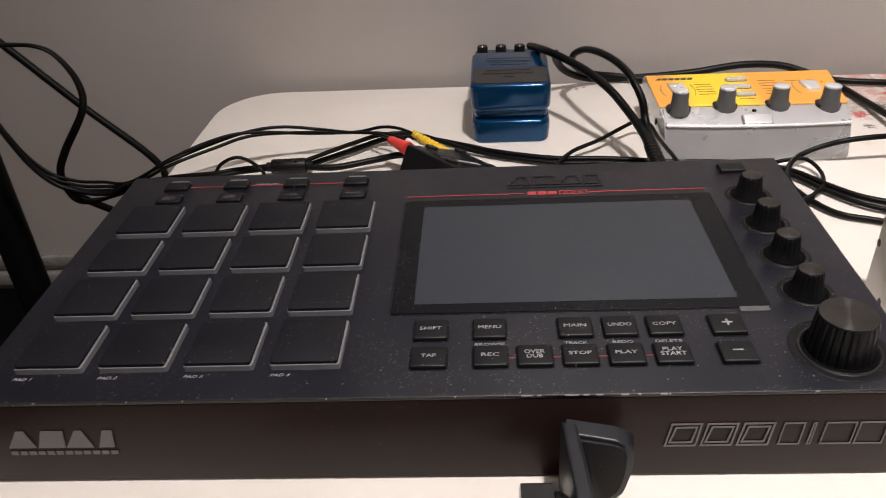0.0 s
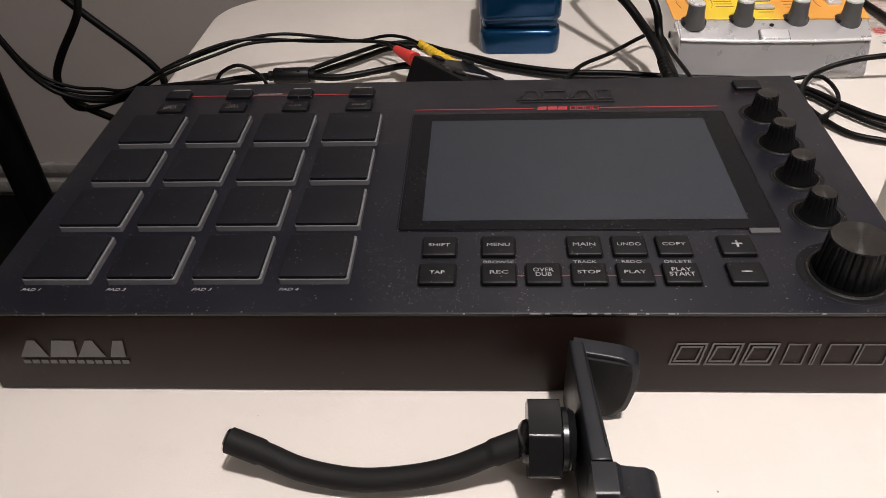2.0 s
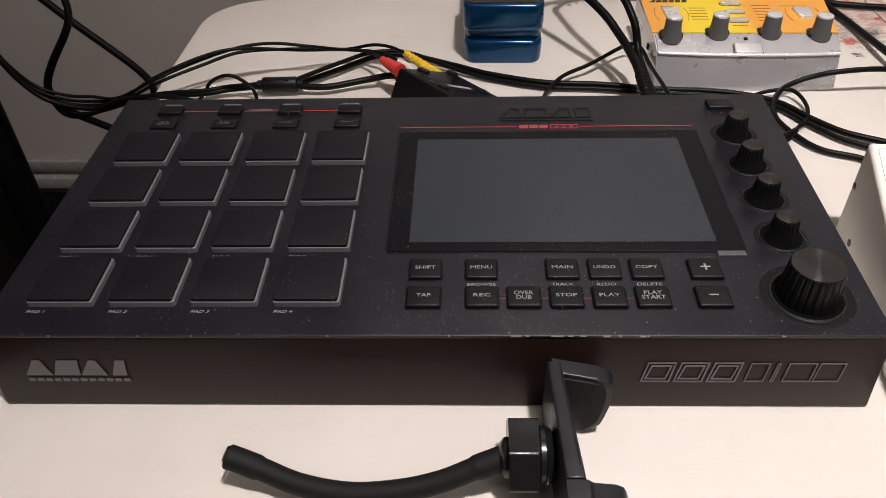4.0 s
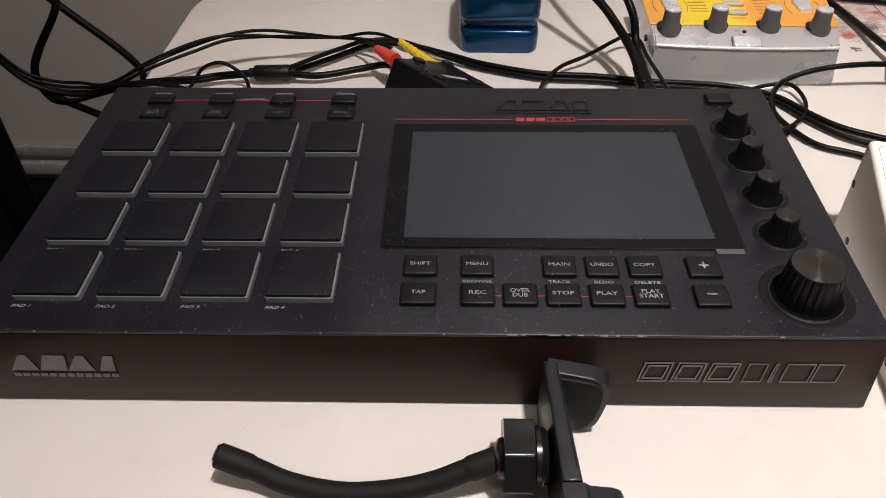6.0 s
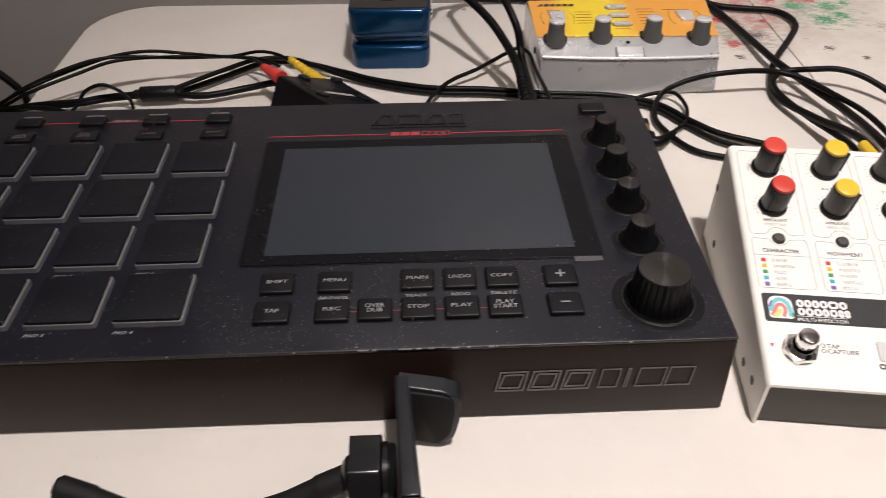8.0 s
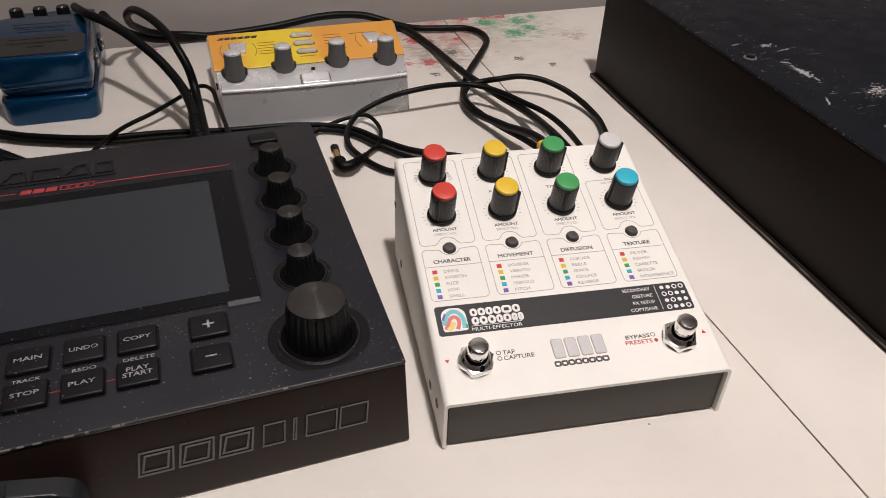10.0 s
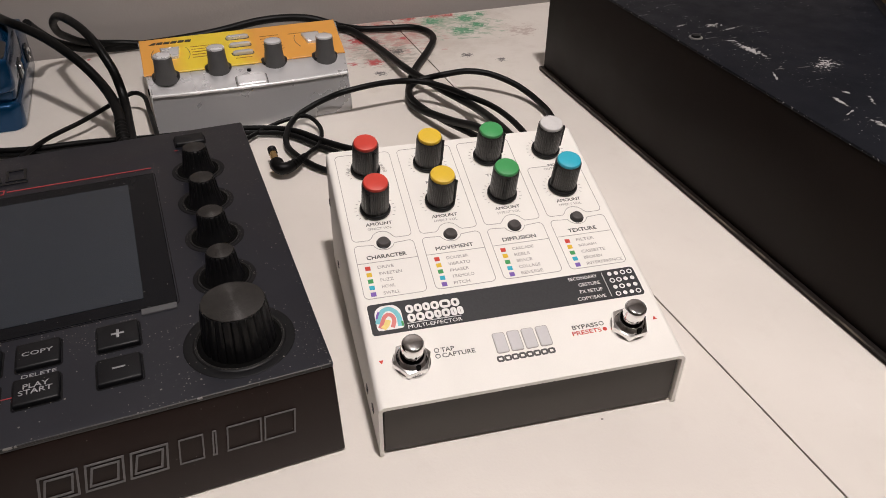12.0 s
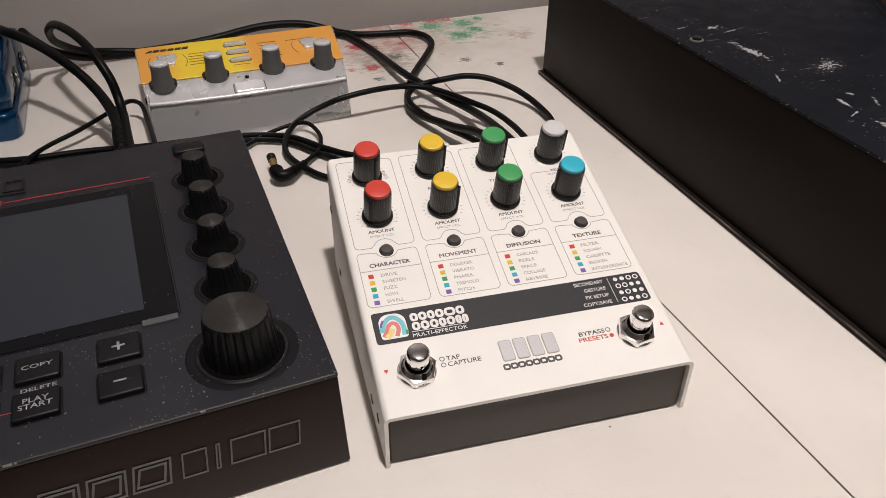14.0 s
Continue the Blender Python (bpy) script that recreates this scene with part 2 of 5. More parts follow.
def tabletop_material():
    n = Nodes("off_white_moulded_plastic")
    base = n.mix(n.ramp(n.noise(9, 4), 0.3, 0.7), (0.705, 0.655, 0.6), (0.77, 0.72, 0.662))
    base = n.mix(n.ramp(n.noise(45, 5, 0.7), 0.55, 0.8, 0, 0.25), base, (0.6, 0.53, 0.47))
    base = n.mix(n.ramp(n.noise(1.0, 6, 0.75, n.scaled((60, 25, 40), 35)), 0.6, 0.75, 0, 0.3), base, (0.82, 0.78, 0.73))
    base = n.mix(n.ramp(n.math("ADD", n.noise(26, 5, 0.7), n.ramp(n.away((0.0, 0.27, 0.0)), 0.02, 0.22, 0.12, -0.3)), 0.42, 0.62, 0, 0.4), base, (0.5, 0.42, 0.35))
    # faint smears and dabs of dried craft paint near the back edge
    RED, GREEN, DARK = (0.5, 0.02, 0.03), (0.02, 0.3, 0.13), (0.05, 0.042, 0.04)
    for x, y, reach, tint, size, cut in ((-0.02, 0.26, 0.12, (0.55, 0.25, 0.22), 120, 0.56), (0.06, 0.26, 0.09, (0.3, 0.42, 0.3), 140, 0.57), (-0.03, 0.21, 0.07, (0.36, 0.33, 0.28), 150, 0.55), (0.108, 0.226, 0.034, (0.42, 0.31, 0.27), 200, 0.56)):
        near = n.ramp(n.away((x, y, 0.0)), reach * 0.25, reach, 0.1, -0.25)
        streak = n.noise(1.0, 5, 0.68, n.scaled((size * 0.6, size * 1.2, size), 20 + size * 0.2))
        base = n.mix(n.ramp(n.math("ADD", streak, near), cut - 0.02, cut + 0.08, 0, 0.75), base, tint)
    flake = n.noise(1.0, 6, 0.72, n.scaled((230, 520, 300), 24))
    drops = n.noise(1.0, 4, 0.7, n.scaled((230, 560, 300), -20))
    for x, y, reach, tint in ((0.013, 0.307, 0.01, RED), (0.017, 0.291, 0.009, RED), (0.043, 0.293, 0.012, RED), (-0.063, 0.198, 0.005, RED), (-0.045, 0.196, 0.009, RED), (-0.003, 0.243, 0.005, RED), (-0.033, 0.306, 0.014, RED), (-0.063, 0.309, 0.012, RED), (-0.045, 0.249, 0.01, RED), (0.037, 0.277, 0.013, GREEN), (0.07, 0.275, 0.012, GREEN), (0.056, 0.245, 0.013, GREEN), (0.088, 0.282, 0.008, GREEN), (0.036, 0.186, 0.006, DARK), (0.06, 0.167, 0.005, DARK), (-0.019, 0.214, 0.008, DARK), (-0.031, 0.243, 0.007, DARK), (-0.047, 0.172, 0.006, DARK), (0.023, 0.251, 0.006, DARK), (-0.003, 0.306, 0.012, RED), (-0.017, 0.278, 0.009, RED), (0.027, 0.301, 0.010, RED), (0.058, 0.289, 0.008, RED), (0.075, 0.255, 0.010, GREEN), (-0.2775, 0.277, 0.0035, DARK), (-0.270, 0.281, 0.0025, RED)):
        near = n.ramp(n.away((x, y, 0.0)), reach * 0.3, reach * 1.9, 0.16, -0.22)
        rough = drops if tint is DARK else flake
        mask = n.ramp(n.math("ADD", rough, near), 0.57, 0.61)
        base = n.mix(n.math("MULTIPLY", mask, 0.9), base, tint)
    far = n.ramp(n.away((-0.03, 0.215, 0.0)), 0.02, 0.11, 0.07, -0.2)
    base = n.mix(n.ramp(n.math("ADD", n.noise(430, 3, 0.6), far), 0.72, 0.75, 0, 0.8), base, DARK)
    base = n.mix(n.math("MULTIPLY", n.specks(30, 0.04, 0.55), 0.8), base, (0.12, 0.1, 0.09))
    base = n.mix(n.math("MULTIPLY", n.specks(90, 0.06, 0.2), 0.6), base, (0.2, 0.16, 0.14))
    n.bump(n.math("ADD", n.noise(700, 3), n.math("MULTIPLY", n.noise(60, 3), 1.5)), 0.25, 0.0003)
    return n.done(base, n.ramp(n.noise(30, 3), 0.3, 0.7, 0.34, 0.46))


def scratched_case_material():
    n = Nodes("scratched_black_enamel")
    base = n.mix(n.ramp(n.noise(25, 4), 0.3, 0.7), (0.0046, 0.0053, 0.0082), (0.0078, 0.0086, 0.0124))
    # scrapes through the enamel: place, turn, half length, half width
    grit, chips = n.noise(420, 4, 0.7), n.math("MAXIMUM", n.specks(150, 0.12, 0.12), n.math("MULTIPLY", n.specks(500, 0.18, 0.08), n.ramp(n.noise(30, 3), 0.5, 0.6)))
    for x, y, turn, long, wide in (
        (0.030, -0.198, -81, 0.021, 0.0062), (0.029, -0.1815, -24, 0.009, 0.0026), (0.041, -0.1635, 12, 0.019, 0.0013), (0.015, -0.149, 10, 0.009, 0.0016),
        (0.0175, -0.2345, 64, 0.010, 0.0014), (0.0275, -0.270, -90, 0.009, 0.0032), (0.039, -0.2635, -57, 0.006, 0.0018), (0.0225, -0.2835, 26, 0.011, 0.0011),
        (0.027, -0.298, -88, 0.010, 0.003), (0.0445, -0.275, 62, 0.009, 0.0018), (0.056, -0.229, 30, 0.022, 0.011), (0.034, -0.155, 0, 0.014, 0.007), (0.035, -0.315, 80, 0.022, 0.011),
    ):
        n_map = n.tree.nodes.new("ShaderNodeMapping")
        n_map.vector_type = "TEXTURE"
        n.put(n_map.inputs["Vector"], n.co)
        n_map.inputs["Location"].default_value, n_map.inputs["Rotation"].default_value, n_map.inputs["Scale"].default_value = (x, y, 0.086), (0, 0, radians(turn)), (long, wide, 0.02)
        size = n.tree.nodes.new("ShaderNodeVectorMath")
        size.operation = "LENGTH"
        n.put(size.inputs[0], n_map.outputs[0])
        sparse = 0.08 if wide > 0.0065 else 0.0
        near = n.ramp(size.outputs["Value"], 0.1, 1.2, 0.14 - sparse, -0.3)
        chips = n.math("MAXIMUM", chips, n.ramp(n.math("ADD", grit, near), 0.505, 0.56))
    patch = n.ramp(n.noise(16, 3, 0.6), 0.46, 0.6)
    fine = n.math("MAXIMUM", n.specks(420, 0.2, 0.16, level=True), n.specks(160, 0.13, 0.14, n.scaled((1.0, 2.6, 1.0), 28), level=True))
    fine = n.math("MAXIMUM", fine, n.specks(60, 0.1, 0.35, n.scaled((0.35, 5.0, 1.0), -24), level=True))
    fine = n.math("MAXIMUM", fine, n.specks(45, 0.08, 0.3, n.scaled((0.3, 6.0, 1.0), 63), level=True))
    chips = n.math("MAXIMUM", chips, n.math("MULTIPLY", fine, n.math("MULTIPLY", patch, n.ramp(n.noise(300, 2), 0.35, 0.55))))
    # the near edge has lost its enamel in places
    sep = n.tree.nodes.new("ShaderNodeSeparateXYZ")
    n.put(sep.inputs[0], n.co)
    rim = n.math("ADD", n.noise(1.0, 5, 0.7, n.scaled((900, 420, 600))), n.ramp(sep.outputs[0], -0.0006, 0.0014, 0.08, -0.2))
    chips = n.math("MAXIMUM", chips, n.ramp(rim, 0.66, 0.7, 0, 0.8))
    n.bump(n.noise(900, 3), 0.2, 0.0002)
    return n.done(n.mix(n.math("MULTIPLY", chips, 0.85), base, (0.4, 0.39, 0.38)), n.ramp(n.noise(60, 3), 0.3, 0.7, 0.42, 0.55), spec=0.12)


orange_plate = orange_plate_material()
tabletop_white = tabletop_material()
case_scratched = scratched_case_material()
case_black = surface("black_case_side", (0.0104, 0.0072, 0.0059), 0.50, 0, 0.2, 20, 1800, 0.2, 0.0001, spec=0.12)


def worn_flange_material():
    n = Nodes("worn_black_flange")
    worn = n.ramp(n.noise(1.0, 5, 0.7, n.scaled((300, 35, 500))), 0.5, 0.68)
    n.bump(n.noise(900, 3), 0.2, 0.0002)
    return n.done(n.mix(worn, (0.012, 0.0095, 0.008), (0.2, 0.165, 0.13)), 0.42, 0.2)


flange_worn = worn_flange_material()

# ---- building helpers ----


def mesh_of(name, bm, material, smooth=35):
    bmesh.ops.recalc_face_normals(bm, faces=bm.faces)
    me = bpy.data.meshes.new(name)
    bm.to_mesh(me)
    bm.free()
    if material:
        me.materials.append(material)
    if smooth:
        me.polygons.foreach_set("use_smooth", [True] * len(me.polygons))
        me.set_sharp_from_angle(angle=radians(smooth))
    return me


def part(name, bm, material, parent, label="", m=None):
    ob = new(name, mesh_of(name, bm, material))
    ob.parent = parent
    if m:
        ob.matrix_basis = m
    return tagged(ob, label)


def again(name, like, parent, m):
    """Another part on the same mesh."""
    ob = new(name, like.data)
    ob.parent, ob.matrix_basis = parent, m
    return ob


def empty(name, m, label, category, group="", kind=""):
    ob = new(name)
    ob.empty_display_size = 0.02
    ob.matrix_basis = m
    return tagged(ob, label, category, group, kind)


def box(x0, x1, y0, y1, z0, z1, bevel=0.0, steps=2, bm=None):
    bm = bm or bmesh.new()
    made = bmesh.ops.create_cube(bm, size=1.0)["verts"]
    for v in made:
        v.co = Vector(((x0 + x1) / 2 + v.co.x * (x1 - x0), (y0 + y1) / 2 + v.co.y * (y1 - y0), (z0 + z1) / 2 + v.co.z * (z1 - z0)))
    if bevel:
        edges = {e for v in made for e in v.link_edges}
        bmesh.ops.bevel(bm, geom=list(edges), offset=bevel, segments=steps, profile=0.5, affect="EDGES")
    return bm


def outline_round(x0, x1, y0, y1, r, n=5):
    pts = []
    for cx, cy, a in ((x1 - r, y1 - r, 0), (x0 + r, y1 - r, 90), (x0 + r, y0 + r, 180), (x1 - r, y0 + r, 270)):
        pts += [(cx + r * math.cos(radians(a + 90 * k / n)), cy + r * math.sin(radians(a + 90 * k / n))) for k in range(n + 1)]
    return pts


def slab(pts, z0, z1, bevel=0.0, steps=2, bm=None, seam=False):
    """A flat piece of any outline."""
    bm = bm or bmesh.new()
    low = [bm.verts.new((x, y, z0)) for x, y in pts]
    high = [bm.verts.new((x, y, z1)) for x, y in pts]
    top = bm.faces.new(high)
    bm.faces.new(low[::-1])
    for k in range(len(pts)):
        bm.faces.new((low[k - 1], low[k], high[k], high[k - 1]))
    if bevel:
        bmesh.ops.bevel(bm, geom=[e for e in top.edges if not (seam and max(abs(v.co.x) for v in e.verts) < 0.01)], offset=bevel, segments=steps, profile=0.5, affect="EDGES")
    return bm


def lathe(profile, n=24, at=(0, 0, 0), axis="z", bm=None):
    """A turned piece: profile of (radius, height)."""
    bm = bm or bmesh.new()
    rings = []
    for r, h in profile:
        ring = []
        for k in range(n):
            a = 2 * math.pi * k / n
            p = (r * math.cos(a), r * math.sin(a), h)
            if axis == "x":
                p = (h, r * math.cos(a), r * math.sin(a))
            elif axis == "y":
                p = (r * math.cos(a), h, r * math.sin(a))
            ring.append(bm.verts.new((p[0] + at[0], p[1] + at[1], p[2] + at[2])))
        rings.append(ring)
    for a, b in zip(rings, rings[1:]):
        for k in range(n):
            bm.faces.new((a[k - 1], a[k], b[k], b[k - 1]))
    bm.faces.new(rings[0][::-1])
    bm.faces.new(rings[-1])
    return bm


def ribbed(profile, n, depth, at=(0, 0, 0), bm=None):
    """A turned piece with grooves: every other spoke is set in by depth where the profile's third number is 1."""
    bm = bm or bmesh.new()
    rings = []
    for r, h, cut in profile:
        rings.append([bm.verts.new((at[0] + (r - depth * cut * (k % 4 == 0)) * math.cos(2 * math.pi * k / n), at[1] + (r - depth * cut * (k % 4 == 0)) * math.sin(2 * math.pi * k / n), at[2] + h)) for k in range(n)])
    for a, b in zip(rings, rings[1:]):
        for k in range(n):
            bm.faces.new((a[k - 1], a[k], b[k], b[k - 1]))
    bm.faces.new(rings[0][::-1])
    bm.faces.new(rings[-1])
    return bm


def glide(points, steps=8):
    """A smooth line through points."""
    p = [Vector(q) for q in points]
    p = [2 * p[0] - p[1], *p, 2 * p[-1] - p[-2]]
    line = []
    for a, b, c, d in zip(p, p[1:], p[2:], p[3:]):
        for k in range(steps):
            t = k / steps
            line.append(0.5 * ((2 * b) + (c - a) * t + (2 * a - 5 * b + 4 * c - d) * t * t + (3 * b - a - 3 * c + d) * t * t * t))
    return [*line, p[-2]]


def tube(points, r, steps=8, n=10, radii=None, bm=None):
    """A round bar along a smooth line."""
    bm = bm or bmesh.new()
    line = glide(points, steps)
    up, rings = Vector((0, 0, 1)), []
    for k, q in enumerate(line):
        way = (line[min(k + 1, len(line) - 1)] - line[max(k - 1, 0)]).normalized()
        side = way.cross(up)
        side = side.normalized() if side.length > 1e-3 else Vector((1, 0, 0))
        up = side.cross(way).normalized()
        rr = radii(k / (len(line) - 1)) if radii else r
        rings.append([bm.verts.new(q + rr * (math.cos(2 * math.pi * i / n) * side + math.sin(2 * math.pi * i / n) * up)) for i in range(n)])
    for a, b in zip(rings, rings[1:]):
        for i in range(n):
            bm.faces.new((a[i - 1], a[i], b[i], b[i - 1]))
    bm.faces.new(rings[0][::-1])
    bm.faces.new(rings[-1])
    return bm


def legend(words, x, y, z, width, height, material, parent, m=None, slant=0.0, bold=0.0, name="legend", turn=0.0, thick=0.00006):
    """Printed words, fitted to a width and a height, centred at x, y."""
    curve = bpy.data.curves.new(name, "FONT")
    curve.body, curve.size, curve.shear, curve.offset, curve.resolution_u = words, 1.0, slant, 0.0 if "M" in words else bold, 3
    curve.space_line = 0.85
    curve.align_x = "CENTER"
    holder = bpy.data.objects.new(name, curve)
    me = bpy.data.meshes.new_from_object(holder)
    bpy.data.objects.remove(holder)
    bpy.data.curves.remove(curve)
    me.name = name
    co = np.empty(len(me.vertices) * 3)
    me.vertices.foreach_get("co", co)
    co = co.reshape(-1, 3)
    lo, hi = co.min(0), co.max(0)
    co = (co - (lo + hi) / 2) / np.maximum(hi - lo, 1e-6) * (width, height, 0)
    me.vertices.foreach_set("co", co.ravel())
    me.materials.clear()
    me.materials.append(material)
    bm = bmesh.new()
    bm.from_mesh(me)
    if bold and "M" in words:
        # heavier strokes: the same outlines once more, a little aside
        twin = bmesh.ops.duplicate(bm, geom=bm.faces[:])["geom"]
        bmesh.ops.translate(bm, verts=[g for g in twin if isinstance(g, bmesh.types.BMVert)], vec=(bold * 2.5 * height, 0, 0.00001))
    grown = bmesh.ops.extrude_face_region(bm, geom=bm.faces[:])["geom"]
    bmesh.ops.translate(bm, verts=[g for g in grown if isinstance(g, bmesh.types.BMVert)], vec=(0, 0, thick))
    bm.to_mesh(me)
    bm.free()
    ob = new(name, me)
    ob.parent = parent
    ob.matrix_basis = (m or Matrix()) @ pose(x, y, z, 0, 0, turn)
    return ob


def frame_line(pts, w, z0, z1, bm=None, closed=True):
    """A thin printed line along an outline, mitred."""
    bm = bm or bmesh.new()
    n, rings = len(pts), []
    for k in range(n):
        p = Vector(pts[k])
        a = Vector(pts[k - 1]) if closed or k else p - (Vector(pts[k + 1]) - p)
        b = Vector(pts[(k + 1) % n]) if closed or k < n - 1 else p + (p - a)
        d1, d2 = (p - a).normalized(), (b - p).normalized()
        nrm = Vector((-(d1 + d2).y, (d1 + d2).x))
        nrm = nrm.normalized() if nrm.length > 1e-6 else Vector((-d1.y, d1.x))
        k2 = w / 2 / max(0.35, nrm.dot(Vector((-d1.y, d1.x))))
        rings.append([bm.verts.new((p.x + s * nrm.x * k2, p.y + s * nrm.y * k2, z)) for s, z in ((-1, z0), (1, z0), (1, z1), (-1, z1))])
    for k in range(n if closed else n - 1):
        a, b = rings[k], rings[(k + 1) % n]
        for i in range(4):
            bm.faces.new((a[i - 1], a[i], b[i], b[i - 1]))
    return bm


# ---- the room ----
TURN = -1.1
TABLE = pose(0.597, 0.19, 0.0, 0, 0, TURN)
FLOOR, CEILING = -0.73, 1.67


def structure(name, bm, material, label):
    ob = new(name, mesh_of(name, bm, material))
    ob.matrix_basis = pose(0.597, 0.19, 0, 0, 0, TURN)
    return tagged(ob, label, "", "", "structure")


structure("floor", box(-2.2, 1.8, -2.4, 0.46, FLOOR - 0.05, FLOOR), floor_wood, "dark brown floor under the table")
structure("ceiling", box(-2.2, 1.8, -2.4, 0.46, CEILING, CEILING + 0.05), ceiling_paint, "plain white painted ceiling")
structure("wall_north", box(-2.2, 1.8, 0.3115, 0.42, FLOOR, CEILING), wall_paint, "plain pale grey painted wall behind the table")
structure("wall_south", box(-2.2, 1.8, -2.4, -2.3, FLOOR, CEILING), wall_paint, "plain pale painted wall")
structure("wall_west", box(-2.2, -2.1, -2.3, 0.3115, FLOOR, CEILING), wall_paint, "plain pale painted wall")
structure("wall_east", box(1.7, 1.8, -2.3, 0.3115, FLOOR, CEILING), wall_paint, "plain pale painted wall")
# ledge low on the wall; its grey has the shade down there mixed in
structure("trim", box(-1.6, -0.5, 0.3045, 0.3115, -0.214, -0.200, 0.002), trim_shaded, "moulded ledge low on the wall, greyed for shade")
structure("trim_lower", box(-1.6, -0.5, 0.300, 0.3115, -0.2385, -0.221, 0.003), trim_shaded, "lower step of the moulded ledge, greyed for shade")

# ---- the table: two moulded halves with a fold between them ----
table = empty("folding_table", TABLE, "off-white moulded plastic folding table, paint-stained, against the wall", "table")


def half_outline(side, d):
    """Outline of one half, set in by d except along the fold."""
    x0, x1, y0, y1, r = 0.0005, 0.6255 - d, -0.31 + d, 0.2975 - d, 0.06 - d
    pts = [(x0, y0)] + [(x1 - r + r * math.cos(radians(a)), y0 + r + r * math.sin(radians(a))) for a in range(-90, 1, 6)]
    pts += [(x1 - r + r * math.cos(radians(a)), y1 - r + r * math.sin(radians(a))) for a in range(0, 91, 6)] + [(x0, y1)]
    return [(side * x, y) for x, y in pts]


def half_top(side):
    bm = bmesh.new()
    rings = [[bm.verts.new((x, y, z)) for x, y in half_outline(side, d)] for d, z in ((0.004, -0.042), (0.0, -0.036), (0.0, -0.005), (0.0008, -0.0025), (0.0025, -0.0008), (0.005, 0.0))]
    for a, b in zip(rings, rings[1:]):
        for k in range(len(a)):
            bm.faces.new((a[k - 1], a[k], b[k], b[k - 1]))
    bm.faces.new(rings[0][::-1])
    bm.faces.new(rings[-1])
    return bm


for side in (-1, 1):
    part("tabletop_half", half_top(side), tabletop_white, table)
# grey-brown strip filling the fold
part("fold_seam", box(-0.0008, 0.0008, -0.30, 0.2965, -0.010, -0.0016), fold_filler, table, "grey-brown strip in the fold between the halves")
for side in (-1, 1):
    for y in (-0.22, 0.22):
        part("leg", tube([(side * 0.5, y, -0.04), (side * 0.5, y, -0.4), (side * 0.5, y, FLOOR)], 0.013, 2), mount_black, table, "dark tubular steel leg")
    part("crossbar", tube([(side * 0.5, -0.22, -0.6), (side * 0.5, 0, -0.6), (side * 0.5, 0.22, -0.6)], 0.009, 2), mount_black, table)

# ---- the drum machine ----
MPC_W, MPC_D, TOP = 0.417, 0.216, 0.0465
mpc = empty("drum_machine", pose(0, 0, 0), "black metal sampling drum machine with sixteen pads and an unlit screen", "drum machine")
chassis_bm = box(0.0003, MPC_W - 0.0003, 0.0002, MPC_D - 0.0005, 0.0008, TOP - 0.0020, 0.0008)
for v in chassis_bm.verts:
    if v.co.y < 0.1:
        v.co.y -= 0.0034 * (TOP - v.co.z) / TOP


def flared(bm):
    """The housing is a little wider at the back."""
    for v in bm.verts:
        v.co.x += 0.0036 * (v.co.x / MPC_W) * max(0.0, v.co.y / MPC_D)
    return bm


for v in chassis_bm.verts:
    if v.co.x > 0.2:
        v.co.x += 0.0012 * (TOP - v.co.z) / TOP
flared(chassis_bm)
part("chassis", chassis_bm, front_metal, mpc, "black metal chassis with printed front")
part("top_plate", flared(box(0, MPC_W, 0, MPC_D, TOP - 0.0024, TOP, 0.0009)), black_metal, mpc, "dusty black top plate with worn front edge")
for x in (0.03, MPC_W - 0.03):
    for y in (0.025, MPC_D - 0.025):
        part("foot", lathe([(0.008, 0), (0.008, 0.004)], 16, (x, y, 0)), key_rubber, mpc)
rng = random.Random(4)
for x, w in [(rng.uniform(0.01, 0.4), rng.uniform(0.0006, 0.0022)) for _ in range(7)] + [(0.2495, 0.005), (0.2545, 0.002), (0.268, 0.006), (0.274, 0.0025), (0.2795, 0.003), (0.29, 0.0035), (0.296, 0.0015), (0.306, 0.003)]:
    part("worn_patch", box(x - w / 2, x + w / 2, -0.00045, 0.0004, TOP - 0.0008, TOP - 0.00005, 0.0002, 1), worn_metal, mpc, "bare scuffed metal on the edge")

# added strip: the bevel's highlight line as a lighter bar
part("front_edge", tube([(0.001, 0.0002, TOP - 0.0005), (0.14, 0.0002, TOP - 0.0005), (0.28, 0.0002, TOP - 0.0005), (MPC_W - 0.001, 0.0002, TOP - 0.0005)], 0.00045, 6, 8), edge_sheen, mpc, "thin strip standing in for the front edge's highlight")
# pads
PAD, PITCH, PX, PY = 0.0318, 0.0393, 0.0182, 0.0185
side_mesh = top_mesh = None
for row in range(4):
    for col in range(4):
        at = pose(PX + col * PITCH, PY + row * PITCH, TOP)
        if not top_mesh:
            foot_bm = slab(outline_round(0, PAD, 0, PAD, 0.0012, 3), -0.001, 0.0030, 0.0003, 1)
            pad_foot = part("pad", foot_bm, pad_side, mpc, "square rubber pad with grey sides", at)
            top_bm = slab(outline_round(0.0003, PAD - 0.0011, 0.0004, PAD - 0.0006, 0.0011, 3), 0.0027, 0.0046, 0.00028, 2)
            pad_top = part("pad_top", top_bm, pad_rubber, pad_foot, "charcoal pad surface")
            side_mesh, top_mesh = pad_foot, pad_top
        else:
            pad_foot = again("pad", side_mesh, mpc, at)
            again("pad_top", top_mesh, pad_foot, Matrix())
        legend("PAD %d" % (row * 4 + col + 1), PX + col * PITCH + 0.0052, PY + row * PITCH - 0.0033, TOP + 0.00005, 0.0090, 0.0019, print_grey, mpc, None, 0.25, 0.012)

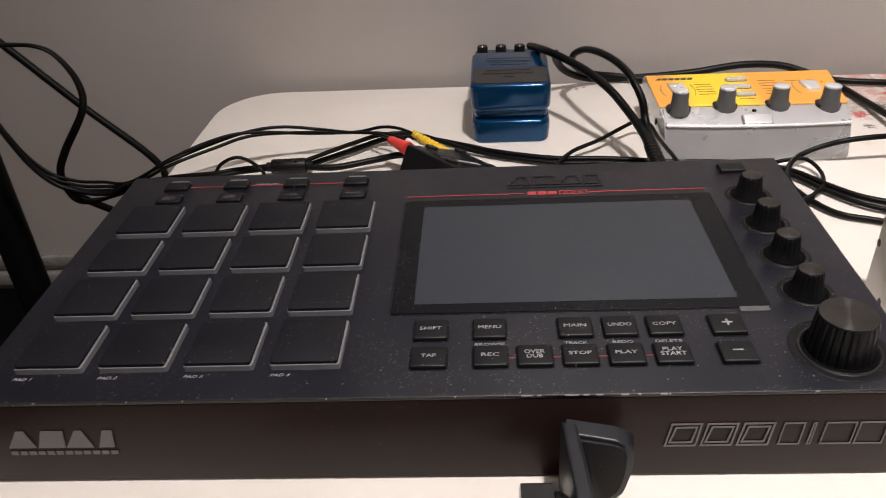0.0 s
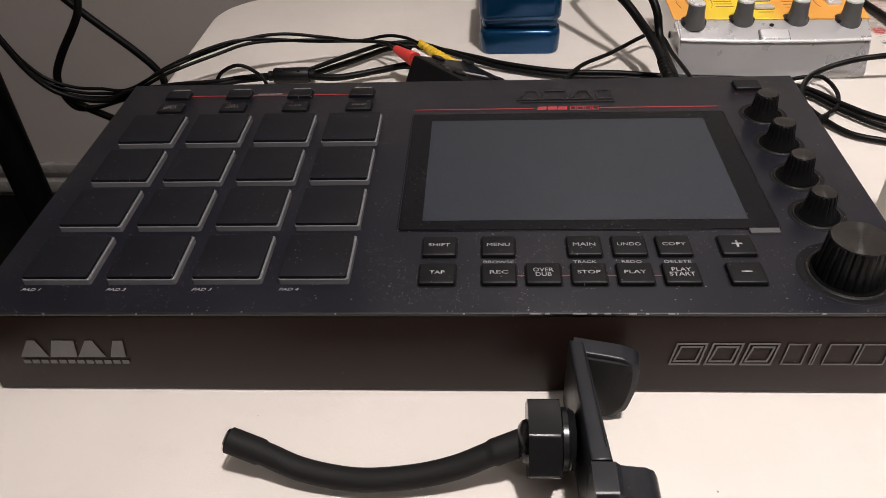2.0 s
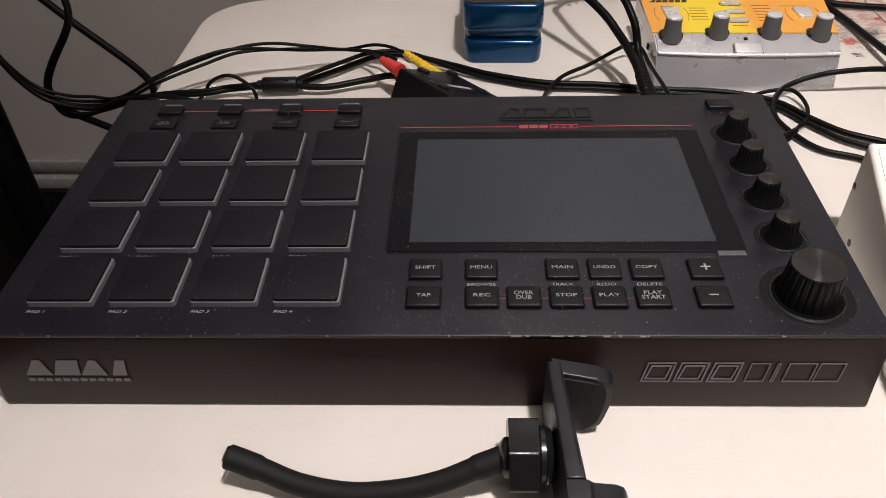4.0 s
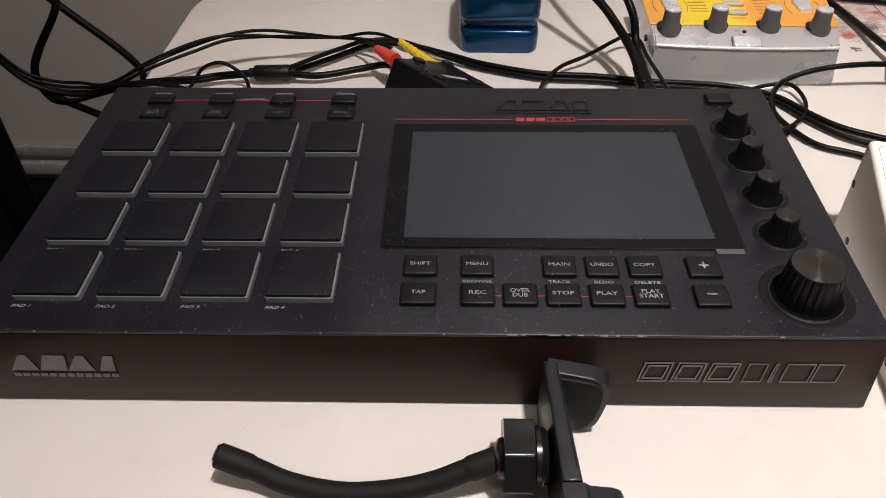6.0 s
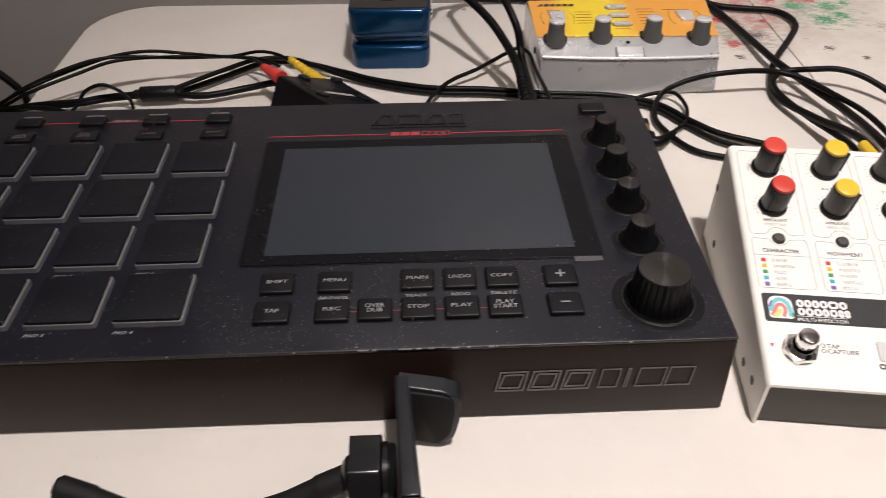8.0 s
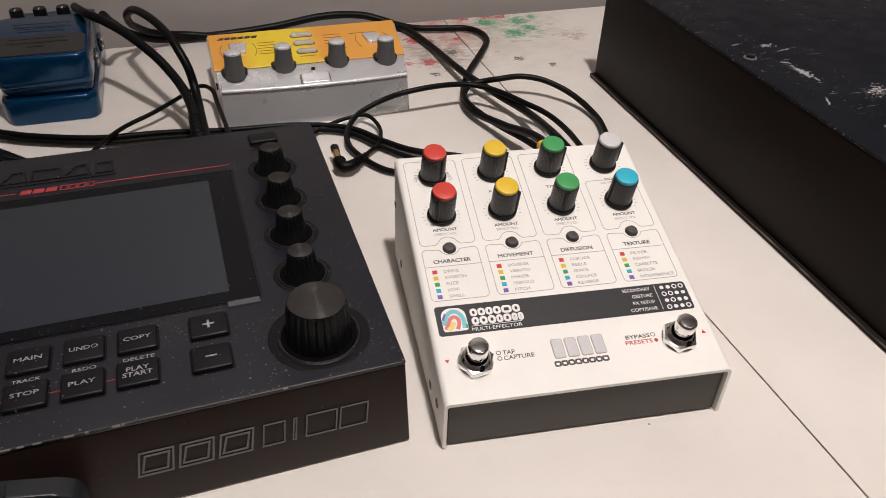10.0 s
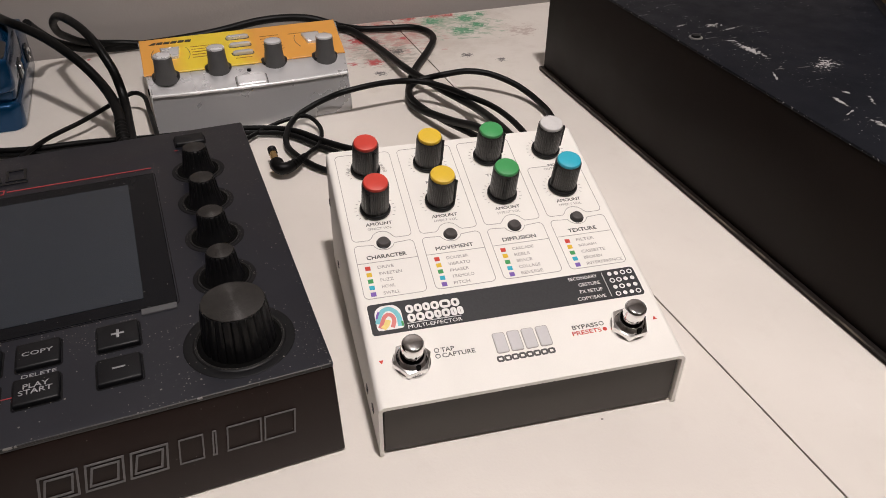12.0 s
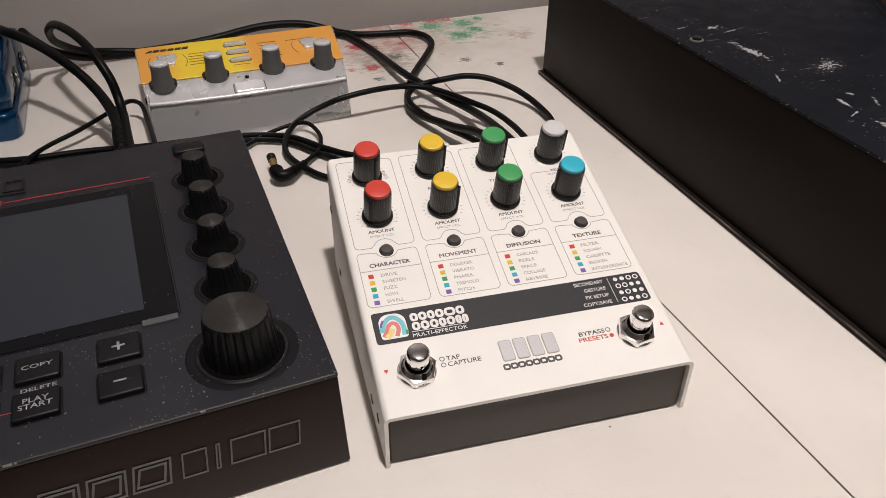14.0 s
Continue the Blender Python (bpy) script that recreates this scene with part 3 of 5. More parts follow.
# screen
screen = part("screen", slab(outline_round(0.1865, 0.367, 0.0575, 0.1705, 0.0015, 3), TOP - 0.001, TOP + 0.0006, 0.0003, 1), bezel_glass, mpc, "dark glossy screen surround")
part("display", box(0.1978, 0.3542, 0.0645, 0.1622, TOP, TOP + 0.00075), display_off, screen, "unlit grey touch display")
part("film_tab", box(0.3525, 0.3665, 0.0538, 0.0574, TOP - 0.0005, TOP + 0.0009, 0.0003, 1), tape_clear, screen, "clear protective film tab")
part("screen_seam", frame_line(outline_round(0.1858, 0.3677, 0.0568, 0.1712, 0.002, 3), 0.0004, TOP - 0.0005, TOP + 0.0002), recess_black, screen)


def key(x0, x1, y0, y1, words="", w=0.0, h=0.0, lift=0.0022, ink=None):
    hole = part("key", box(x0, x1, y0, y1, TOP - 0.001, TOP + lift, 0.0009, 3), key_rubber, mpc, "black rubber key")
    part("key_gap", frame_line(outline_round(x0 - 0.0004, x1 + 0.0004, y0 - 0.0004, y1 + 0.0004, 0.0012, 3), 0.0006, TOP - 0.0004, TOP + 0.00012), recess_black, hole)
    if words:
        legend(words, (x0 + x1) / 2, (y0 + y1) / 2 + 0.0002, TOP + lift + 0.00004, w, h, ink or print_grey, hole, bold=0.012)
    return hole


R1, R2 = (0.0365, 0.0505), (0.0170, 0.0308)
key(0.1992, 0.2150, *R1, "SHIFT", 0.0102, 0.0023)
key(0.1988, 0.2150, *R2, "TAP", 0.0068, 0.0023)
key(0.2268, 0.2422, *R1, "MENU", 0.0106, 0.0023)
key(0.2662, 0.2818, *R1, "MAIN", 0.0102, 0.0023)
key(0.2868, 0.3022, *R1, "UNDO", 0.0108, 0.0023)
key(0.3072, 0.3226, *R1, "COPY", 0.0108, 0.0023)
key(0.3355, 0.3510, *R1, "+", 0.0048, 0.0048)
key(0.2268, 0.2422, *R2, "REC", 0.0082, 0.0023)
key(0.2464, 0.2620, *R2, "OVER\nDUB", 0.0092, 0.0056)
key(0.2664, 0.2820, *R2, "STOP", 0.0102, 0.0023)
key(0.2866, 0.3022, *R2, "PLAY", 0.0098, 0.0023)
key(0.3068, 0.3224, *R2, "PLAY\nSTART", 0.0112, 0.0056)
key(0.3348, 0.3504, *R2, "-", 0.0046, 0.0009)
for words, x, w in (("BROWSE", 0.2345, 0.0138), ("TRACK", 0.2735, 0.0105), ("REDO", 0.2945, 0.0090), ("DELETE", 0.3150, 0.0120)):
    legend(words, x, 0.0336, TOP + 0.00005, w, 0.0019, print_grey, mpc, bold=0.012)
for a, b in ((0.2427, 0.2460), (0.2625, 0.2660), (0.2825, 0.2862), (0.3027, 0.3064)):
    part("red_line", box(a, b, 0.0237, 0.0241, TOP, TOP + 0.0002), print_red, mpc, "red printed line")

# keys above the pads
for k, (words, under) in enumerate((("NOTE\nREPEAT", "LATCH"), ("FULL\nLEVEL", "HALF LEVEL"), ("16 LEVEL", ""), ("ERASE", ""))):
    x = 0.0268 + k * 0.0391
    bank = key(x, x + 0.0152, 0.1945, 0.2035)
    part("key_lamp", box(x + 0.002, x + 0.0132, 0.2049, 0.2061, TOP - 0.0005, TOP + 0.0016, 0.0003, 1), lamp_strip, bank, "pale indicator strip")
    key(x, x + 0.0155, 0.1775, 0.1868, words, 0.0085, 0.0042 if "\n" in words else 0.0018, 0.0018, print_silver)
    for dx in (0.003, 0.012):
        part("red_mark", box(x + dx, x + dx + 0.0011, 0.1895, 0.1906, TOP, TOP + 0.0002), mark_red if dx < 0.01 else ink_dark, mpc)
    if under:
        legend(under, x + 0.0078, 0.1752, TOP + 0.00005, 0.0155 if " " in under else 0.010, 0.0018, print_silver, mpc)
legend("PAD BANK", 0.0932, 0.2008, TOP + 0.00005, 0.0155, 0.0021, print_grey, mpc, None, 0.15)
for a, b in ((0.0428, 0.0655), (0.0822, 0.1046), (0.1212, 0.1437)):
    part("red_line", box(a, b, 0.1988, 0.1995, TOP, TOP + 0.0002), print_red, mpc, "red printed line")

# top badge: dark inlay blocks, red lines
for x0, x1, t in ((0.249, 0.2625, 0.006), (0.2645, 0.279, 0.0), (0.2805, 0.294, 0.006), (0.297, 0.3055, 0.0)):
    part("badge_block", frame_line([(x0, 0.1885), (x1, 0.1885), (x1 - t * 0.3, 0.199), (x0 + t, 0.199)], 0.0013, TOP - 0.0005, TOP + 0.0004), emboss_black, mpc, "gloss black inlaid badge block")
part("badge_bar", box(0.248, 0.307, 0.1845, 0.1863, TOP, TOP + 0.0003), emboss_black, mpc)
part("red_line", box(0.1865, 0.258, 0.1768, 0.1775, TOP, TOP + 0.0002), print_red, mpc, "red printed line")
part("red_line", box(0.2975, 0.3665, 0.1768, 0.1775, TOP, TOP + 0.0002), print_red, mpc, "red printed line")
for k in range(3):
    part("red_badge", slab([(0.260 + k * 0.0062, 0.1752), (0.2653 + k * 0.0062, 0.1752), (0.2658 + k * 0.0062, 0.1792), (0.2606 + k * 0.0062, 0.1792)], TOP, TOP + 0.0002), print_red, mpc)
for k in range(4):
    part("red_badge", frame_line([(0.2795 + k * 0.0044, 0.1752), (0.2828 + k * 0.0044, 0.1752), (0.2832 + k * 0.0044, 0.1792), (0.28 + k * 0.0044, 0.1792)], 0.0006, TOP, TOP + 0.0002), print_red, mpc)

# front badges: plain slanted shapes in silver print
FRONT = pose(0, -0.0034, 0, 86.0, 0, 0)
for k, (x0, x1, top_in) in enumerate(((0.0172, 0.0300, 0.0035), (0.0310, 0.0435, 0.0012), (0.0440, 0.0565, 0.0035), (0.0590, 0.0660, 0.0012))):
    part("front_badge_block", slab([(x0, 0.0212), (x1, 0.0212), (x1 - (top_in if k % 2 == 0 else -0.001), 0.0308), (x0 + top_in + 0.0022, 0.0308)], 0, 0.0003), print_silver, mpc, "silver printed badge block", FRONT)
for k in range(12):
    part("front_badge_bar", box(0.0175 + k * 0.0042, 0.0206 + k * 0.0042, 0.0172, 0.0192, 0, 0.0003), print_silver, mpc, "", FRONT)
for k in range(3):
    x = 0.3085 + k * 0.0152
    for d, w in ((0.0, 0.0008), (0.0018, 0.0008)):
        part("front_badge_block", frame_line([(x + d, 0.0180 + d), (x + 0.0128 - d, 0.0180 + d), (x + 0.0146 - d, 0.0298 - d), (x + 0.0022 + d, 0.0298 - d)], w, 0, 0.0003), print_silver, mpc, "silver printed outline block", FRONT)
for x, w in ((0.3562, 0.0085), (0.3682, 0.0012), (0.3735, 0.0125), (0.3875, 0.0115)):
    part("front_badge_block", frame_line([(x, 0.0182), (x + w, 0.0182), (x + w + 0.0012, 0.0296), (x + 0.0014, 0.0296)], 0.0006, 0, 0.0003), print_silver, mpc, "thin silver outline block", FRONT)

# knobs
for k in range(4):
    x, y = 0.3895 - k * 0.0006, 0.1665 - k * 0.0327
    part("knob_recess", lathe([(0.0134, -0.0004), (0.0134, 0.0001), (0.0130, 0.00025), (0.0116, 0.0001), (0.0112, 0.0004), (0.0107, 0.0004), (0.0105, 0.0001), (0.002, 0.0001)], 36, (x, y, TOP)), recess_ring, mpc, "black dished knob recess")
    part("knob_rim", lathe([(0.0112, 0.0001), (0.0111, 0.00055), (0.0107, 0.0006), (0.0105, 0.0002)], 40, (x, y, TOP)), rim_worn, mpc, "worn rim of the knob recess")
    # no hole is cut: a black disc paints the gap's dark depth
    part("knob_gap", lathe([(0.0104, 0.0001), (0.0104, 0.00025), (0.002, 0.0003)], 36, (x, y, TOP)), gap_black, mpc)
    body = part("knob", ribbed([(0.0086, 0.0002, 0.1), (0.0083, 0.0012, 0.3), (0.0075, 0.0036, 0.8), (0.0068, 0.0080, 1), (0.0063, 0.0124, 1), (0.0061, 0.0131, 1), (0.0058, 0.0134, 0)], 72, 0.00045, (x, y, TOP)), knob_black, mpc, "small black ribbed encoder knob")
    part("knob_face", lathe([(0.0056, 0.0), (0.0055, 0.0004), (0.0050, 0.0005), (0.0002, 0.00055)], 40), knob_face, body, "spun dark metal face", pose(x, y, TOP + 0.0133))
x, y = 0.3866, 0.0255
part("knob_recess", lathe([(0.0213, -0.0004), (0.0213, 0.00015), (0.0208, 0.00035), (0.0178, 0.0001), (0.0172, 0.0005), (0.0165, 0.0005), (0.0162, 0.0001), (0.002, 0.0001)], 48, (x, y, TOP)), recess_ring, mpc, "black dished knob recess")
part("knob_rim", lathe([(0.0172, 0.0001), (0.0171, 0.00065), (0.0166, 0.0007), (0.0163, 0.0002)], 48, (x, y, TOP)), rim_worn, mpc, "worn rim of the knob recess")
part("knob_gap", lathe([(0.0161, 0.0001), (0.0161, 0.00025), (0.002, 0.0003)], 40, (x, y, TOP)), gap_black, mpc)
body = part("data_knob", ribbed([(0.0140, 0.0004, 0.6), (0.0138, 0.003, 1), (0.0126, 0.0172, 1), (0.0123, 0.0186, 1), (0.0121, 0.0190, 0)], 96, 0.0007, (x, y, TOP)), knob_black, mpc, "large black ribbed data knob")
part("knob_face", lathe([(0.0119, 0.0), (0.0118, 0.0005), (0.0111, 0.0006), (0.0003, 0.00065)], 48), knob_face, body, "spun dark metal face", pose(x, y, TOP + 0.0189))
key(0.3815, 0.3972, 0.1962, 0.2065)
for dx in (0, 0.0075, 0.015):
    part("red_mark", box(0.380 + dx, 0.3818 + dx, 0.1918, 0.1930, TOP, TOP + 0.0002), mark_red, mpc)
# screws on the side
for y in (0.03, 0.19):
    part("screw", lathe([(0.003, 0), (0.0028, 0.0008), (0.001, 0.001)], 14, (MPC_W - 0.0006, y, 0.02), "x"), knob_black, mpc)

# ---- the cream multi-effect box ----
CW, CD, SLOPE, CF = 0.1305, 0.1455, 14.6, 0.0282
fx = empty("effects_box", pose(0.4298, -0.0123, 0, 0, 0, -7.9), "cream metal multi-effect box with eight coloured-cap knobs", "effects pedal")
FACE = pose(0, 0, CF, SLOPE, 0, 0)
back_y, back_z = CD * math.cos(radians(SLOPE)), CF + CD * math.sin(radians(SLOPE))


def fx_shell():
    """One folded sheet: sloped top and two side walls, rounded at the folds."""
    bm, r, t = bmesh.new(), 0.0028, 0.0016
    outer, inner = [], []
    for x0, s in ((0, 1), (CW, -1)):
        side = [(x0, None)] + [(x0 + s * (r - r * math.cos(radians(a))), -r + r * math.sin(radians(a))) for a in range(0, 91, 15)]
        ins = [(x0 + s * t, None)] + [(x0 + s * (r - (r - t) * math.cos(radians(a))), -r + (r - t) * math.sin(radians(a))) for a in range(0, 91, 15)]
        outer += side if s > 0 else side[::-1]
        inner += ins if s > 0 else ins[::-1]
    ends = []
    for y, top in ((0.0, CF), (back_y, back_z)):
        ends.append([[bm.verts.new((x, y, 0.0008 if d is None else top + d)) for x, d in line] for line in (outer, inner)])
    (fo, fi), (bo, bi) = ends
    n = len(fo)
    for k in range(n - 1):
        for a, b in ((fo, bo), (fi, bi)):
            bm.faces.new((a[k], a[k + 1], b[k + 1], b[k]))
        bm.faces.new((fo[k], fo[k + 1], fi[k + 1], fi[k]))
        bm.faces.new((bo[k], bo[k + 1], bi[k + 1], bi[k]))
    for k in (0, n - 1):
        bm.faces.new((fo[k], bo[k], bi[k], fi[k]))
    return bm


part("shell", fx_shell(), cream_paint, fx, "cream powder-coated folded shell")
part("front_panel", box(0.0022, CW - 0.0022, 0.0018, 0.0034, 0.0012, CF - 0.0022, 0.0004, 1), grey_panel, fx, "dark grey front panel")
part("rear_panel", box(0.0022, CW - 0.0022, back_y - 0.0034, back_y - 0.0018, 0.0012, back_z - 0.0026, 0.0004, 1), grey_panel, fx, "dark grey rear panel")
part("base_plate", box(0.0022, CW - 0.0022, 0.0034, back_y - 0.0034, 0.0, 0.0014), grey_panel, fx)
for y, z in ((0.0150, 0.0135), (0.030, 0.0095), (0.1385, 0.0375), (0.1177, 0.0125)):
    part("screw", lathe([(0.0024, 0), (0.0023, -0.0003), (0.0010, -0.0005)], 16, (0.0001, y, z), "x"), knob_black, fx, "small black side screw")


def ink(name, bm, material, label=""):
    return part(name, bm, material, fx, label, FACE)


# printed lines round each column
def corner(x, y, r, start):
    return [(x + r * math.cos(radians(start + a)), y + r * math.sin(radians(start + a))) for a in (0, 22.5, 45, 67.5, 90)]


COLS = (0.0176, 0.0489, 0.0800, 0.1113)
for c in COLS:
    half = 0.0137
    r = 0.0022
    low = 0.0848
    hump = [(c + 0.0052 * math.cos(radians(a)), low - 0.0006 + 0.0052 * math.sin(radians(a))) for a in range(20, 161, 20)]
    top = 0.1418 if c < 0.1 else 0.1185
    pts = [*corner(c - half + r, top - r, r, 90), *corner(c - half + r, low + r, r, 180), (c - 0.0062, low), *hump[::-1], (c + 0.0062, low), *corner(c + half - r, low + r, r, 270), *corner(c + half - r, top - r, r, 0)]
    ink("outline", frame_line(pts[::-1], 0.0003, 0.00004, 0.00012), ink_line)
    top2, low2 = 0.0822, 0.0522
    dip = [(c + 0.0052 * math.cos(radians(a)), 0.0834 + 0.0052 * math.sin(radians(a))) for a in range(200, 341, 20)]
    pts = [*corner(c + half - r, low2 + r, r, 270), *corner(c + half - r, top2 - r, r, 0), *dip[::-1], *corner(c - half + r, top2 - r, r, 90), *corner(c - half + r, low2 + r, r, 180)]
    ink("outline", frame_line(pts, 0.0003, 0.00004, 0.00012), ink_line)
    ink("outline", box(c - half, c + half, 0.07165, 0.07195, 0.00004, 0.00012), ink_line)
    led = part("push_button", lathe([(0.0029, 0.0), (0.0029, 0.0012), (0.0024, 0.0019), (0.0012, 0.0021)], 20, (c, 0.0822, 0)), button_grey, fx, "small grey push button", FACE)
    part("button_ring", lathe([(0.0033, 0), (0.0033, 0.0004), (0.003, 0.0005)], 20, (c, 0.0822, 0)), knob_black, led)
    legend("AMOUNT", c, 0.0942, 0.00006, 0.0122, 0.0019, ink_dark, fx, FACE, bold=0.02)
    legend("EFFECT VOL", c, 0.0913, 0.00006, 0.0112, 0.0014, ink_line, fx, FACE)
for c, w, words in ((COLS[0], 0.0182, "CHARACTER"), (COLS[1], 0.0175, "MOVEMENT"), (COLS[2], 0.0162, "DIFFUSION"), (COLS[3], 0.0140, "TEXTURE")):
    legend(words, c, 0.0747, 0.00006, w, 0.0022, ink_dark, fx, FACE, bold=0.02)
LISTS = (("DRIVE", "SWEETEN", "FUZZ", "HOWL", "SWELL"), ("DOUBLER", "VIBRATO", "PHASER", "TREMOLO", "PITCH"), ("CASCADE", "REELS", "SPACE", "COLLAGE", "REVERSE"), ("FILTER", "SQUASH", "CASSETTE", "BROKEN", "INTERFERENCE"))
for c, words in zip(COLS, LISTS):
    for k, (word, tint) in enumerate(zip(words, (cap_red, cap_yellow, cap_green, cap_cyan, ink_purple))):
        y = 0.0687 - k * 0.00358
        ink("colour_square", box(c - 0.0107, c - 0.0084, y - 0.0011, y + 0.0011, 0.00004, 0.00014), tint)
        w = 0.00145 * len(word)
        legend(word, c - 0.0052 + w / 2, y, 0.00006, w, 0.0017, ink_line, fx, FACE, bold=0.005)
# small words and ticks round the upper knobs
for words, x, y, w, turn in (("DARK", 0.0092, 0.1305, 0.005, 70), ("BRIGHT", 0.0264, 0.1302, 0.006, -75), ("TIME", 0.0795, 0.1170, 0.0075, 0), ("RATE", 0.0489, 0.1170, 0.0075, 0), ("MIX", 0.1118, 0.1190, 0.0055, 0)):
    legend(words, x, y, 0.00006, w, 0.0017, ink_dark if turn == 0 else ink_line, fx, FACE, turn=turn)
legend("OUTPUT", 0.1105, 0.1165, 0.00006, 0.009, 0.0014, ink_line, fx, FACE)
KNOBS = [(c, v) for v in (0.1300, 0.1033) for c in COLS]
CAPS = (cap_red, cap_yellow, cap_green, cap_white, cap_red, cap_yellow, cap_green, cap_cyan)
CAP_NAMES = ("red", "yellow", "green", "pale grey", "red", "yellow", "green", "cyan")
POINT = (-60, -20, -15, -10, -130, -28, -100, -175)
first = None
for (u, v), cap, tint, ang in zip(KNOBS, CAPS, CAP_NAMES, POINT):
    at = FACE @ pose(u, v, 0, 0, 0, ang)
    if first is None:
        prof = [(0.0061, 0.0015, 0), (0.0062, 0.0024, 0), (0.0064, 0.0030, 1), (0.0063, 0.0158, 1), (0.0062, 0.0168, 0.5), (0.0060, 0.0171, 0)]
        knob = part("knob", ribbed(prof, 144, 0.0003), fx_knob_black, fx, "black ribbed knob with a %s cap" % tint, at)
        first = knob
        skirt = part("skirt", lathe([(0.0070, 0.0002), (0.0073, 0.0005), (0.0073, 0.0016), (0.0069, 0.0021), (0.0058, 0.0023)], 32), knob_black, knob, "smooth black skirt")
        fin = part("pointer", box(0.0056, 0.0074, -0.0008, 0.0008, 0.0036, 0.0165, 0.0003, 1), knob_black, knob)
    else:
        knob = again("knob", first, fx, at)
        knob["label"] = "black ribbed knob with a %s cap" % tint
        again("skirt", skirt, knob, Matrix())
        again("pointer", fin, knob, Matrix())
    part("cap", lathe([(0.0056, 0.0168), (0.0058, 0.0172), (0.0058, 0.0180), (0.0055, 0.0186), (0.0047, 0.0189), (0.001, 0.0190)], 36), cap, knob, "%s plastic cap" % tint)
    ticks = bmesh.new()
    for k in range(17):
        a = radians(-120 + 15 * k + 90)
        c, s = math.cos(a), math.sin(a)
        frame_line([(u + 0.0086 * c, v + 0.0086 * s), (u + 0.0097 * c, v + 0.0097 * s)], 0.00025, 0.00004, 0.00012, ticks, closed=False)
    ink("dial_ticks", ticks, ink_line)

# dark strip with badge, words and dots
ink("printed_strip", slab(outline_round(0.0040, 0.1260, 0.0332, 0.0490, 0.0015, 4), 0.00005, 0.00015), strip_dark, "charcoal printed strip")
def arched(inset):
    """The badge's outline: square foot, round shoulders."""
    x0, x1, y0, y1 = 0.0062 + inset, 0.0180 - inset, 0.0350 + inset, 0.0478 - inset
    top = [(xc + 0.0045 * math.cos(radians(a)), y1 - 0.0045 + 0.0045 * math.sin(radians(a))) for xc, a0 in ((x1 - 0.0045, 0), (x0 + 0.0045, 90)) for a in range(a0, a0 + 91, 15)]
    foot = [(xc + 0.0014 * math.cos(radians(a)), y0 + 0.0014 + 0.0014 * math.sin(radians(a))) for xc, a0 in ((x0 + 0.0014, 180), (x1 - 0.0014, 270)) for a in range(a0, a0 + 91, 30)]
    return top + foot


ink("badge_ground", slab(arched(0.0002), 0.00015, 0.00020), ink_white)


def band(points, width, z, tint):
    """A flat flowing band of the badge, given in shares of its width and height."""
    line = glide([(0.0062 + 0.0118 * u, 0.0350 + 0.0128 * v, 0) for u, v in points], 6)
    sides = ([], [])
    for a, b, c in zip([line[0]] + line[:-1], line, line[1:] + [line[-1]]):
        way = (c - a).normalized()
        for k, side in enumerate(sides):
            d = (0.5 - k) * width
            side.append((b.x - way.y * d, b.y + way.x * d))
    ink("badge_band", slab(sides[1] + sides[0][::-1], 0.00016, z), tint)


band(((0.075, 0.30), (0.17, 0.56), (0.34, 0.78), (0.57, 0.83), (0.77, 0.68), (0.86, 0.42), (0.84, 0.10)), 0.0021, 0.00024, badge_cyan)
band(((0.12, 0.12), (0.24, 0.32), (0.36, 0.54), (0.52, 0.61), (0.65, 0.50), (0.66, 0.30), (0.56, 0.09)), 0.0018, 0.00025, badge_pink)
band(((0.22, 0.08), (0.37, 0.22), (0.46, 0.40)), 0.0024, 0.00026, badge_yellow)
band(((0.07, 0.50), (0.11, 0.62), (0.19, 0.76)), 0.0010, 0.00025, ink_purple)
band(((0.93, 0.09), (0.94, 0.18), (0.93, 0.28)), 0.0009, 0.00025, cap_green)
for y, widths in ((0.0420, (0.0034, 0.0034, 0.0032, 0.0036, 0.0048, 0.0036)), (0.0374, (0.0034, 0.0036, 0.0036, 0.0030, 0.0036, 0.0026, 0.0026))):
    x = 0.0198
    for w in widths:
        ink("badge_block", frame_line(outline_round(x + 0.0006, x + w - 0.0006, y + 0.0006, y + 0.0036, min(0.0010, 0.45 * (w - 0.0012)), 4), 0.0012, 0.00015, 0.00026), ink_white)
        x += w + 0.0003
ink("badge_line", box(0.0192, 0.0425, 0.03685, 0.0371, 0.00015, 0.00026), ink_white)
legend("MULTI-EFFECTOR", 0.0308, 0.0352, 0.00018, 0.0232, 0.0018, ink_white, fx, FACE)
for k, (word, w) in enumerate((("SECONDARY", 0.0138), ("GESTURE", 0.0102), ("FX SETUP", 0.0108), ("COPY/SAVE", 0.0132))):
    legend(word, 0.1080 - w / 2, 0.0467 - k * 0.0037, 0.00018, w, 0.0018, ink_white, fx, FACE, bold=0.01)
ink("strip_line", box(0.1104, 0.1106, 0.0345, 0.0480, 0.00015, 0.00026), ink_white)
for row, dots in enumerate(("1100", "0011", "1011", "0110")):
    for k, full in enumerate(dots):
        x, y = 0.1140 + k * 0.0032, 0.0466 - row * 0.0037
        ring = [(x + 0.00105 * math.cos(radians(a)), y + 0.00105 * math.sin(radians(a))) for a in range(0, 360, 30)]
        ink("dot", slab(ring, 0.00015, 0.00026) if full == "1" else frame_line(ring, 0.0005, 0.00015, 0.00026), ink_white)

